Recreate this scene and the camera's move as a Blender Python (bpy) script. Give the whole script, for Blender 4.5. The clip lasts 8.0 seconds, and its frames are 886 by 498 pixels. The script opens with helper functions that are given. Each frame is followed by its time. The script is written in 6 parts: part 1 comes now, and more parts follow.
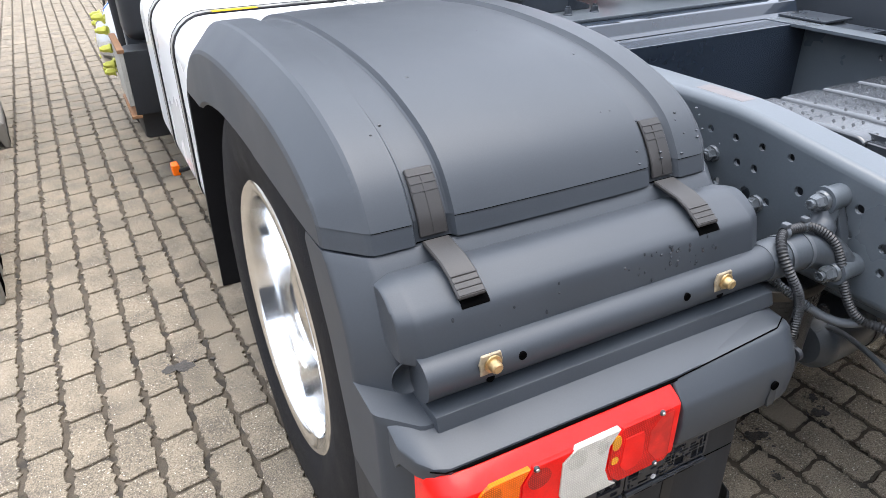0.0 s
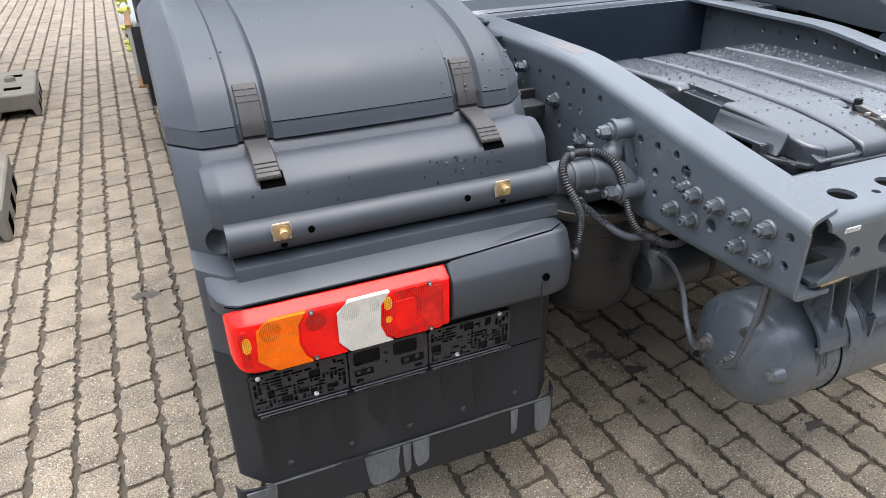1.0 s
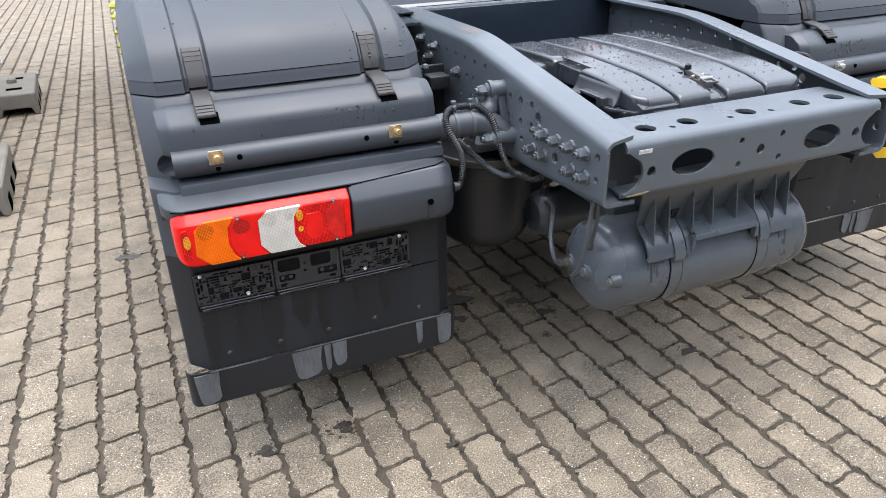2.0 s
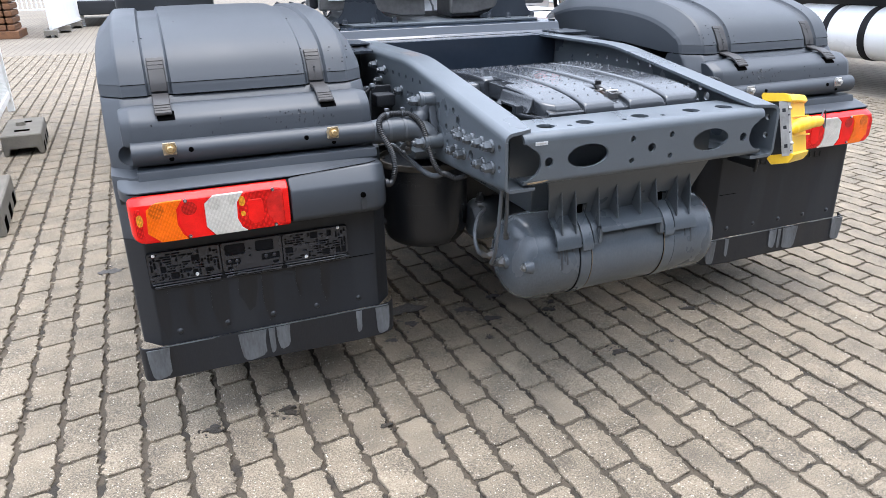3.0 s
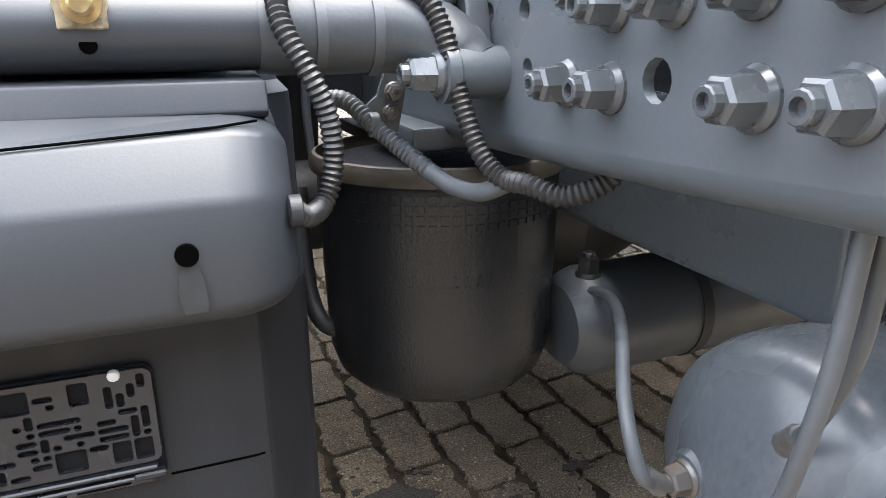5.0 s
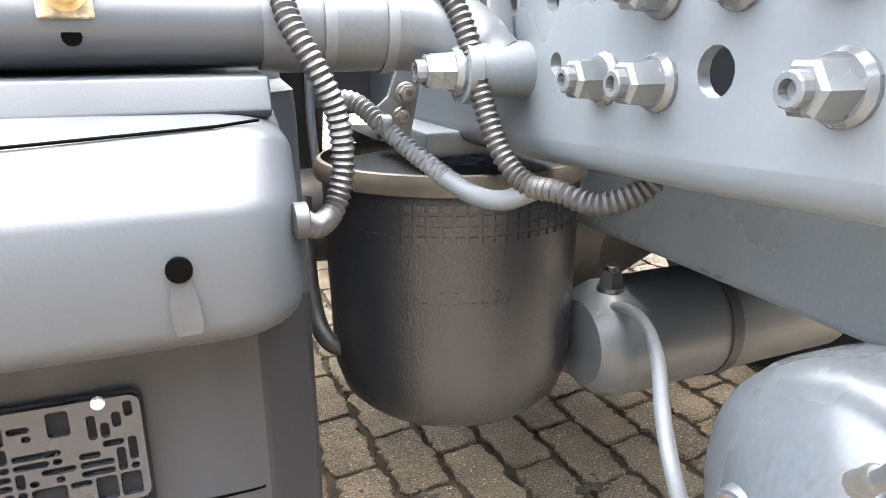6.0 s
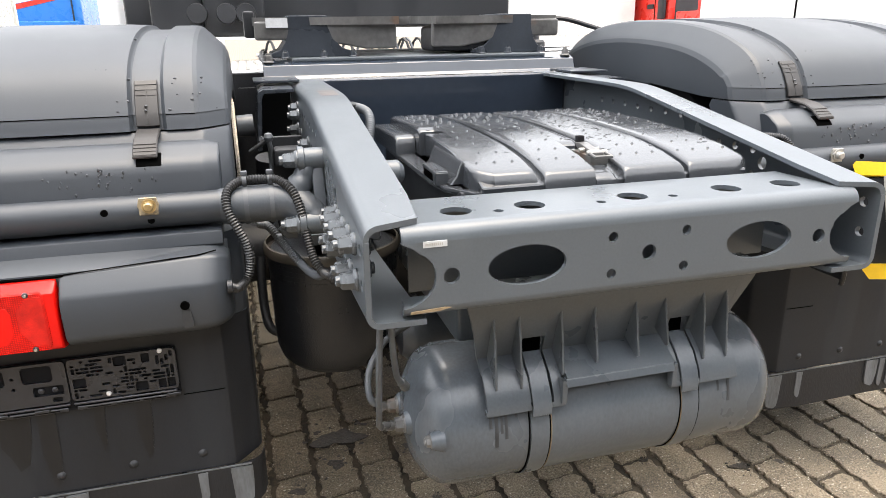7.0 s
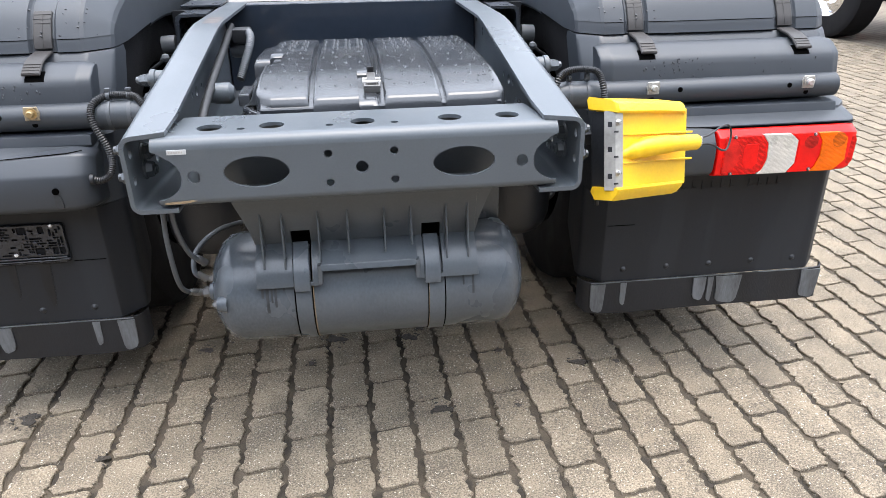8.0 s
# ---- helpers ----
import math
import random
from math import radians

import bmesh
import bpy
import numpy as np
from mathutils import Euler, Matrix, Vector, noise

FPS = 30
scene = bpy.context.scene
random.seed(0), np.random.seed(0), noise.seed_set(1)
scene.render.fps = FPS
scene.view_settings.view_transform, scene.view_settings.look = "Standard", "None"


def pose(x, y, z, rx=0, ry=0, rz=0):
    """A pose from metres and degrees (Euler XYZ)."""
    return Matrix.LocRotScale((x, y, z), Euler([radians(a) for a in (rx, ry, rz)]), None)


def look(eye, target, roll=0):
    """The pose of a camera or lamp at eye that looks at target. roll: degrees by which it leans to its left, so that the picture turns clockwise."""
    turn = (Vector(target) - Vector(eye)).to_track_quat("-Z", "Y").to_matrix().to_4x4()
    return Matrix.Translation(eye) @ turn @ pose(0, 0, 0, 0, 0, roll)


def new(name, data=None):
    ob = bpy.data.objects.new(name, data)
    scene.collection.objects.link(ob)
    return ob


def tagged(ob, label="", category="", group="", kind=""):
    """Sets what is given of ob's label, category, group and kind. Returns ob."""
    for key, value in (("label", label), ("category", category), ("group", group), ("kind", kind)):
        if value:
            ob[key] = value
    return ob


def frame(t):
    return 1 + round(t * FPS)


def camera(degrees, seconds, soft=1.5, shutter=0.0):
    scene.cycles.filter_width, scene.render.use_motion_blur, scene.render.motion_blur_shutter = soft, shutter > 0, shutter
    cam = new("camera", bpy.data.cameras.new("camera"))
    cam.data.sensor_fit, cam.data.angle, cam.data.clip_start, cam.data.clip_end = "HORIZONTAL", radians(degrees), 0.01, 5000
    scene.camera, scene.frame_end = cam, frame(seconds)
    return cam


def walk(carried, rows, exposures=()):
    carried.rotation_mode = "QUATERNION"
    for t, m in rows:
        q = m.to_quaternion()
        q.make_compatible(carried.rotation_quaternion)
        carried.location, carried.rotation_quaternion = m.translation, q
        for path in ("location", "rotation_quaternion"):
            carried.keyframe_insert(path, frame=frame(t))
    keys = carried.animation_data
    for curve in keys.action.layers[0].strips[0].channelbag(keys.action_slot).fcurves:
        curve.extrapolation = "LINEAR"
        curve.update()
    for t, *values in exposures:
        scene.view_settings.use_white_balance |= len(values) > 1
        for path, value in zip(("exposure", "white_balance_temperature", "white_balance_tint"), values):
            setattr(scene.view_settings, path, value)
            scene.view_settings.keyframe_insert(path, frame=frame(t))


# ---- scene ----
# camera and its walk
cam = camera(65.5, 8.0, soft=0.5)
ROWS = [
    (0, (-1.499, -0.187, 1.356), (-0.695, 1.373, 0.397), -1.1),
    (0.5, (-1.351, -0.436, 1.379), (-0.614, 1.155, 0.416), -0.9),
    (1, (-1.275, -0.628, 1.323), (-0.598, 0.99, 0.363), -1.2),
    (1.5, (-1.239, -0.847, 1.314), (-0.562, 0.763, 0.34), -1.3),
    (1.7, (-1.232, -0.936, 1.312), (-0.552, 0.679, 0.352), -1.3),
    (2.8, (-1.178, -1.366, 1.231), (-0.487, 0.343, 0.457), -1.0),
    (3, (-1.136, -1.383, 1.206), (-0.44, 0.335, 0.454), -1.0),
    (3.5, (-0.969, -1.265, 1.166), (-0.268, 0.472, 0.465), -0.9),
    (4, (-0.85, -0.901, 1.047), (-0.169, 0.856, 0.376), -0.6),
    (4.5, (-0.757, -0.467, 0.92), (-0.095, 1.306, 0.265), -0.6),
    (4.7, (-0.716, -0.304, 0.855), (-0.046, 1.476, 0.228), -0.6),
    (5.8, (-0.641, -0.015, 0.75), (0.078, 1.765, 0.176), -0.3),
    (6, (-0.668, -0.086, 0.777), (0.024, 1.708, 0.211), -0.45),
    (6.5, (-0.688, -0.468, 0.934), (-0.090, 1.354, 0.354), -0.5),
    (7, (-0.542, -0.835, 1.095), (-0.034, 1.0, 0.482), -0.8),
    (7.5, (-0.32, -1.142, 1.164), (0.018, 0.69, 0.434), -0.8),
    (8, (-0.002, -1.213, 1.178), (0.218, 0.584, 0.327), -0.8),
]
EXPOSURES = [(0.0, 1.03, 6450, 10), (0.5, 1.00, 6500, 10), (1.0, 0.98, 6550, 10), (1.5, 0.95, 6500, 10), (3.0, 1.00, 6150, 10), (3.5, 1.06, 6100, 10), (4.0, 1.16, 5950, 10), (4.5, 1.62, 6300, 10), (5.0, 2.05, 6700, 10),
             (5.8, 3.45, 7100, 10), (6.0, 3.60, 7200, 10), (6.5, 2.62, 7150, 10), (7.0, 1.40, 7350, 10), (7.5, 1.20, 6950, 10), (8.0, 1.20, 6500, 10)]
walk(cam, [(t, look(eye, to, roll)) for t, eye, to, roll in ROWS], EXPOSURES)

# overcast daylight
world = bpy.data.worlds.new("overcast_sky")
scene.world = world
world.use_nodes = True
wn, wl = world.node_tree.nodes, world.node_tree.links
SUN_ELEV, SUN_TURN = radians(84), radians(110)
sky = wn.new("ShaderNodeTexSky")
sky.sky_type, sky.sun_disc, sky.sun_elevation, sky.sun_rotation = "NISHITA", False, SUN_ELEV, SUN_TURN
sky.air_density, sky.dust_density = 1.0, 6.0
cloud = wn.new("ShaderNodeMix")
cloud.data_type = "RGBA"
cloud.inputs[0].default_value = 0.86
cloud.inputs[7].default_value = (8.8, 9.5, 10.9, 1)
wl.new(sky.outputs[0], cloud.inputs[6])
# overcast dome: brighter overhead than at the horizon
where, split, dome, shade = wn.new("ShaderNodeTexCoord"), wn.new("ShaderNodeSeparateXYZ"), wn.new("ShaderNodeMapRange"), wn.new("ShaderNodeVectorMath")
wl.new(where.outputs["Generated"], split.inputs[0])
wl.new(split.outputs[2], dome.inputs[0])
dome.inputs[3].default_value, dome.inputs[4].default_value = 0.46, 1.6
shade.operation = "SCALE"
wl.new(cloud.outputs[2], shade.inputs[0])
wl.new(dome.outputs[0], shade.inputs["Scale"])
wl.new(shade.outputs[0], wn["Background"].inputs[0])
wn["Background"].inputs[1].default_value = 0.15
sun = new("sun", bpy.data.lights.new("sun", "SUN"))
sun.data.energy, sun.data.angle, sun.data.color = 1.5, radians(45), (1.0, 0.92, 0.83)
sun_dir = Vector((math.sin(SUN_TURN) * math.cos(SUN_ELEV), math.cos(SUN_TURN) * math.cos(SUN_ELEV), math.sin(SUN_ELEV)))
sun.matrix_world = look(sun_dir * 30, (0, 0, 0))


# ---- materials ----
def mat(name, base, rough=0.5, metal=0.0, vary=0.25, scale=6.0, fine=90.0, bump=0.15, spots=0.0, spot_col=(0.3, 0.3, 0.3),
        spot_scale=3.0, spot_size=0.62, rand=0.0, stretch=(1, 1, 1), coat=0.0, spec=0.5, grit=0.5):
    """A surface with broad tone changes, fine grain and, where wanted, stains of another colour."""
    m = bpy.data.materials.new(name)
    m.use_nodes = True
    n, l = m.node_tree.nodes, m.node_tree.links
    b = n["Principled BSDF"]
    tc = n.new("ShaderNodeTexCoord")
    mp = n.new("ShaderNodeMapping")
    mp.inputs["Scale"].default_value = stretch
    l.new(tc.outputs["Object"], mp.inputs["Vector"])
    info = n.new("ShaderNodeObjectInfo")
    if rand:
        off = n.new("ShaderNodeVectorMath")
        off.operation = "MULTIPLY"
        l.new(info.outputs["Random"], off.inputs[0])
        off.inputs[1].default_value = (37, 53, 19)
        l.new(off.outputs[0], mp.inputs["Location"])
    broad, grain = n.new("ShaderNodeTexNoise"), n.new("ShaderNodeTexNoise")
    for t, s, d in ((broad, scale, 5), (grain, fine, 3)):
        t.inputs["Scale"].default_value, t.inputs["Detail"].default_value = s, d
        l.new(mp.outputs[0], t.inputs["Vector"])
    mixn = n.new("ShaderNodeMath")
    mixn.operation = "MULTIPLY_ADD"
    l.new(grain.outputs[0], mixn.inputs[0])
    mixn.inputs[1].default_value = grit
    l.new(broad.outputs[0], mixn.inputs[2])
    ramp = n.new("ShaderNodeMapRange")
    ramp.inputs[1].default_value, ramp.inputs[2].default_value = 0.2 + 0.5 * grit, 0.8 + 0.5 * grit
    ramp.inputs[3].default_value, ramp.inputs[4].default_value = 1 - vary, 1 + vary
    l.new(mixn.outputs[0], ramp.inputs[0])
    value = ramp.outputs[0]
    if rand:
        add = n.new("ShaderNodeMapRange")
        add.inputs[3].default_value, add.inputs[4].default_value = 1 - rand, 1 + rand
        l.new(info.outputs["Random"], add.inputs[0])
        mul = n.new("ShaderNodeMath")
        mul.operation = "MULTIPLY"
        l.new(value, mul.inputs[0])
        l.new(add.outputs[0], mul.inputs[1])
        value = mul.outputs[0]
    col = n.new("ShaderNodeVectorMath")
    col.operation = "SCALE"
    col.inputs[0].default_value = base
    l.new(value, col.inputs["Scale"])
    out = col.outputs[0]
    if spots:
        sp = n.new("ShaderNodeTexNoise")
        sp.inputs["Scale"].default_value, sp.inputs["Detail"].default_value = spot_scale, 6
        l.new(mp.outputs[0], sp.inputs["Vector"])
        th = n.new("ShaderNodeMapRange")
        th.inputs[1].default_value, th.inputs[2].default_value = spot_size, spot_size + 0.06
        th.inputs[4].default_value = spots
        l.new(sp.outputs[0], th.inputs[0])
        mx = n.new("ShaderNodeMix")
        mx.data_type = "RGBA"
        l.new(th.outputs[0], mx.inputs[0])
        l.new(out, mx.inputs[6])
        mx.inputs[7].default_value = (*spot_col, 1)
        out = mx.outputs[2]
    l.new(out, b.inputs["Base Color"])
    b.inputs["Metallic"].default_value = metal
    b.inputs["Specular IOR Level"].default_value = spec
    b.inputs["Coat Weight"].default_value = coat
    rr = n.new("ShaderNodeMapRange")
    rr.inputs[1].default_value, rr.inputs[2].default_value = 0.3, 0.7
    rr.inputs[3].default_value, rr.inputs[4].default_value = max(0.02, rough - 0.1), min(1, rough + 0.1)
    l.new(broad.outputs[0], rr.inputs[0])
    l.new(rr.outputs[0], b.inputs["Roughness"])
    if bump:
        bp = n.new("ShaderNodeBump")
        bp.inputs["Strength"].default_value, bp.inputs["Distance"].default_value = bump, 0.004
        l.new(grain.outputs[0], bp.inputs["Height"])
        l.new(bp.outputs[0], b.inputs["Normal"])
    return m


PLASTIC = mat("anthracite_plastic", (0.033, 0.039, 0.0475), 0.47, vary=0.16, scale=2.6, fine=500, bump=0.025, grit=0.5,
              spots=0.3, spot_col=(0.044, 0.050, 0.057), spot_scale=9, spot_size=0.64, spec=0.5)
PLASTIC_DARK = mat("black_plastic", (0.014, 0.016, 0.020), 0.45, vary=0.2, scale=5, fine=400, bump=0.1)
PANEL = mat("dirty_rear_panel", (0.0155, 0.0175, 0.0215), 0.5, vary=0.28, scale=4, fine=300, stretch=(3, 3, 0.5), bump=0.06, spec=0.3,
            spots=0.5, spot_col=(0.025, 0.028, 0.033), spot_scale=2.6, spot_size=0.54)
FLAP = mat("worn_mud_flap", (0.015, 0.016, 0.019), 0.5, vary=0.3, scale=6, fine=200, stretch=(2.2, 1, 0.35), bump=0.15, spec=0.35,
           spots=0.9, spot_col=(0.13, 0.14, 0.15), spot_scale=2.6, spot_size=0.6)
SCUFF_HIGHLIGHT = mat("scuff_and_highlight_grey", (0.10, 0.107, 0.115), 0.55, vary=0.45, scale=14, fine=120, stretch=(2, 1, 0.5), bump=0.2)
RUBBER = mat("rubber", (0.009, 0.009, 0.0105), 0.75, vary=0.25, scale=10, fine=250, bump=0.3, spec=0.2)
STRAP = mat("rubber_strap", (0.026, 0.024, 0.0235), 0.5, vary=0.25, scale=12, fine=500, bump=0.05)
HOSE = mat("corrugated_hose", (0.016, 0.017, 0.019), 0.45, vary=0.2, bump=0.1)
HOSE_GREY = mat("painted_hose", (0.070, 0.078, 0.088), 0.45, vary=0.2, bump=0.1)
FRAME = mat("grey_chassis_paint", (0.080, 0.093, 0.106), 0.34, vary=0.12, scale=3, fine=260, bump=0.025,
            spots=0.2, spot_col=(0.115, 0.13, 0.143), spot_scale=5, spot_size=0.62)
TANK = mat("grey_tank_paint", (0.077, 0.090, 0.104), 0.30, vary=0.28, scale=3.5, fine=200, bump=0.03, stretch=(1, 1, 0.6),
           spots=0.35, spot_col=(0.115, 0.122, 0.124), spot_scale=6, spot_size=0.62)
CAST = mat("cast_bracket", (0.073, 0.085, 0.097), 0.30, vary=0.18, scale=5, fine=220, bump=0.06)
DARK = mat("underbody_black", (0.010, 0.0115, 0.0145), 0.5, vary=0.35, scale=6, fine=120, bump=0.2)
NUT = mat("painted_nut", (0.085, 0.095, 0.105), 0.25, 0.25, vary=0.25, scale=30, bump=0.03)
BELLOWS = mat("air_spring_rubber", (0.0090, 0.0105, 0.0135), 0.34, vary=0.25, scale=7, fine=420, bump=0.2, stretch=(1, 1, 0.6))
GOLD = mat("zinc_yellow_plate", (0.34, 0.28, 0.19), 0.5, 0.25, vary=0.35, scale=60, fine=260, spots=0.85, spot_col=(0.15, 0.125, 0.09), spot_scale=55, spot_size=0.52)
BRASS = mat("brass", (0.50, 0.37, 0.19), 0.4, 0.8, vary=0.3, scale=60)
STEEL = mat("bright_steel", (0.55, 0.54, 0.52), 0.3, 1.0, vary=0.2, scale=30)
CHROME = mat("polished_rim", (0.82, 0.83, 0.84), 0.13, 1.0, vary=0.10, scale=14, fine=30, bump=0.06)
BAND = mat("rusty_clamp_band", (0.06, 0.053, 0.044), 0.5, 0.3, vary=0.4, scale=20)
RED = mat("red_lens", (0.76, 0.008, 0.006), 0.10, vary=0.18, scale=30, fine=400, bump=0.02, spec=0.22, coat=0.05)
RED_DEEP = mat("deep_red_lens", (0.58, 0.012, 0.009), 0.12, vary=0.4, scale=40, fine=500, bump=0.10, spec=0.3, coat=0.05)
AMBER = mat("amber_lens", (0.95, 0.155, 0.001), 0.14, vary=0.18, scale=30, fine=400, bump=0.05, spec=0.3)
WHITE_LENS = mat("clear_lens", (0.62, 0.59, 0.53), 0.16, vary=0.15, scale=25, fine=400, bump=0.08, coat=0.2)
YELLOW = mat("yellow_plastic", (0.80, 0.50, 0.012), 0.4, vary=0.12, scale=8, fine=150, bump=0.08)
ALU = mat("raw_aluminium", (0.42, 0.41, 0.39), 0.42, 0.6, vary=0.3, scale=14)
BOARD = mat("grey_step_board", (0.30, 0.29, 0.26), 0.7, vary=0.25, scale=8)
WOODEDGE = mat("brown_board_edge", (0.22, 0.11, 0.05), 0.8, vary=0.35, scale=12)
PLATE_BASE = mat("plate_holder_plastic", (0.021, 0.023, 0.029), 0.30, vary=0.15, scale=8, bump=0.05)
DROP = mat("water_drop", (0.035, 0.039, 0.045), 0.05, vary=0.05, bump=0.0, spec=0.8)
def gridded(m, pitch, depth, dark):
    """Cuts a fine prism grid into a lens: darker lines and small relief."""
    n, l = m.node_tree.nodes, m.node_tree.links
    b, tc = n["Principled BSDF"], n.new("ShaderNodeTexCoord")
    lines = []
    for axis in ("X", "Z"):
        w = n.new("ShaderNodeTexWave")
        w.bands_direction = axis
        w.inputs["Scale"].default_value = 0.314 / pitch
        l.new(tc.outputs["Object"], w.inputs["Vector"])
        lines.append(w)
    low = n.new("ShaderNodeMath")
    low.operation = "MINIMUM"
    l.new(lines[0].outputs["Fac"], low.inputs[0])
    l.new(lines[1].outputs["Fac"], low.inputs[1])
    mr = n.new("ShaderNodeMapRange")
    mr.inputs[2].default_value, mr.inputs[3].default_value = 0.5, dark
    l.new(low.outputs[0], mr.inputs[0])
    old = b.inputs["Base Color"].links[0].from_socket
    sc = n.new("ShaderNodeVectorMath")
    sc.operation = "SCALE"
    l.new(old, sc.inputs[0])
    l.new(mr.outputs[0], sc.inputs["Scale"])
    l.new(sc.outputs[0], b.inputs["Base Color"])
    bp = n.new("ShaderNodeBump")
    bp.inputs["Strength"].default_value, bp.inputs["Distance"].default_value = depth, 0.002
    l.new(low.outputs[0], bp.inputs["Height"])
    l.new(bp.outputs[0], b.inputs["Normal"])


GLINT = mat("amber_glint", (0.96, 0.38, 0.015), 0.12, vary=0.3, scale=60, fine=400, bump=0.05, coat=0.2)
AMBER_DEEP = mat("amber_optic", (0.86, 0.150, 0.002), 0.16, vary=0.25, scale=50, spec=0.3)
RED_DARK = mat("dark_red_optic", (0.60, 0.014, 0.010), 0.16, vary=0.3, scale=50, spec=0.3)
CLEAR_DARK = mat("clear_optic", (0.57, 0.545, 0.48), 0.16, vary=0.2, scale=50, spec=0.4)
RED_GRID = mat("gridded_red_lens", (0.80, 0.011, 0.008), 0.15, vary=0.35, scale=40, spec=0.25)
for lens_mat, dark in ((RED_GRID, 0.42), (AMBER, 0.80), (WHITE_LENS, 0.84), (GLINT, 0.45), (AMBER_DEEP, 0.45), (RED_DARK, 0.40), (CLEAR_DARK, 0.74)):
    gridded(lens_mat, 0.0032, 0.35, dark)
WHITE = mat("white_paint", (0.74, 0.76, 0.78), 0.3, vary=0.05, scale=3, bump=0.03, coat=0.3)
WHITE_FENCE = mat("white_fence_paint", (0.72, 0.72, 0.70), 0.5, vary=0.08, scale=4, spots=0.4, spot_col=(0.5, 0.48, 0.44), spot_scale=3, spot_size=0.64)
SCREW = mat("white_screw_cap", (0.7, 0.7, 0.7), 0.4, vary=0.05)
LABEL = mat("white_sticker", (0.5, 0.51, 0.52), 0.5, vary=0.15, scale=60)
SKY_BLOCKER = mat("sky_blocker_grey", (0.045, 0.047, 0.05), 0.7, vary=0.2, scale=1.5)
CONCRETE = mat("dark_concrete", (0.150, 0.138, 0.115), 0.85, vary=0.35, scale=7, fine=120, bump=0.5)
RUST = mat("rusty_steel", (0.16, 0.075, 0.035), 0.8, vary=0.5, scale=8, fine=90, bump=0.5)
BLUE = mat("blue_paint", (0.01, 0.17, 0.55), 0.3, vary=0.1, coat=0.4)
RED_PAINT = mat("red_paint", (0.62, 0.03, 0.02), 0.3, vary=0.1, coat=0.4)
GLASS = mat("dark_glass", (0.03, 0.035, 0.04), 0.06, vary=0.1, bump=0.0)
STONE = mat("concrete_paver", (0.203, 0.168, 0.122), 0.88, vary=0.5, scale=9, fine=260, bump=1.0, rand=0.13, grit=2.0,
            spots=0.95, spot_col=(0.66, 0.61, 0.52), spot_scale=170, spot_size=0.632)
SAND = mat("joint_sand", (0.070, 0.056, 0.040), 0.95, vary=0.5, scale=16, fine=240, bump=0.9, spots=0.8, spot_col=(0.026, 0.022, 0.017), spot_scale=9, spot_size=0.53)
OIL = mat("oil_stain", (0.034, 0.028, 0.022), 0.5, vary=0.7, scale=60, fine=260, bump=0.6, grit=1.5, spots=0.7, spot_col=(0.085, 0.072, 0.055), spot_scale=150, spot_size=0.58)
SLOT = mat("slot_shadow", (0.011, 0.0115, 0.013), 0.8, vary=0.1, spec=0.1)
NAVY = mat("dark_gloss_paint", (0.019, 0.026, 0.038), 0.09, vary=0.2, scale=2, fine=40, bump=0.015, coat=0.5)
ELBOW = mat("grey_cast_elbow", (0.050, 0.058, 0.068), 0.42, vary=0.2, scale=8, fine=240, bump=0.05)
BARE = mat("worn_tan_edge", (0.24, 0.175, 0.105), 0.6, vary=0.4, scale=60)
PEDESTAL = mat("dark_cast_paint", (0.028, 0.034, 0.043), 0.32, vary=0.25, scale=6, fine=120, bump=0.05)
WETPANEL = mat("wet_panel_streak", (0.0095, 0.0105, 0.0130), 0.4, vary=0.25, scale=10, stretch=(3, 3, 0.5), bump=0.02, spec=0.35)
RAIL_TINT = mat("rail_tint_patch", (0.125, 0.108, 0.105), 0.36, vary=0.3, scale=30, bump=0.02)
STREAK = mat("damp_streak", (0.028, 0.031, 0.035), 0.6, vary=0.3, scale=30)
# near-black for seams and uncut holes, standing in for the shade inside
SEAM_SHADE = mat("seam_and_gap_shade", (0.002, 0.002, 0.002), 0.9, vary=0.1, spec=0.0)
GREASE = mat("greasy_steel", (0.13, 0.128, 0.126), 0.36, 0.4, vary=0.4, scale=9, fine=60, bump=0.2, spots=0.6, spot_col=(0.16, 0.08, 0.04), spot_scale=6, spot_size=0.6)
NUTGREEN = mat("yellow_nut_indicator", (0.55, 0.55, 0.08), 0.5, vary=0.1)


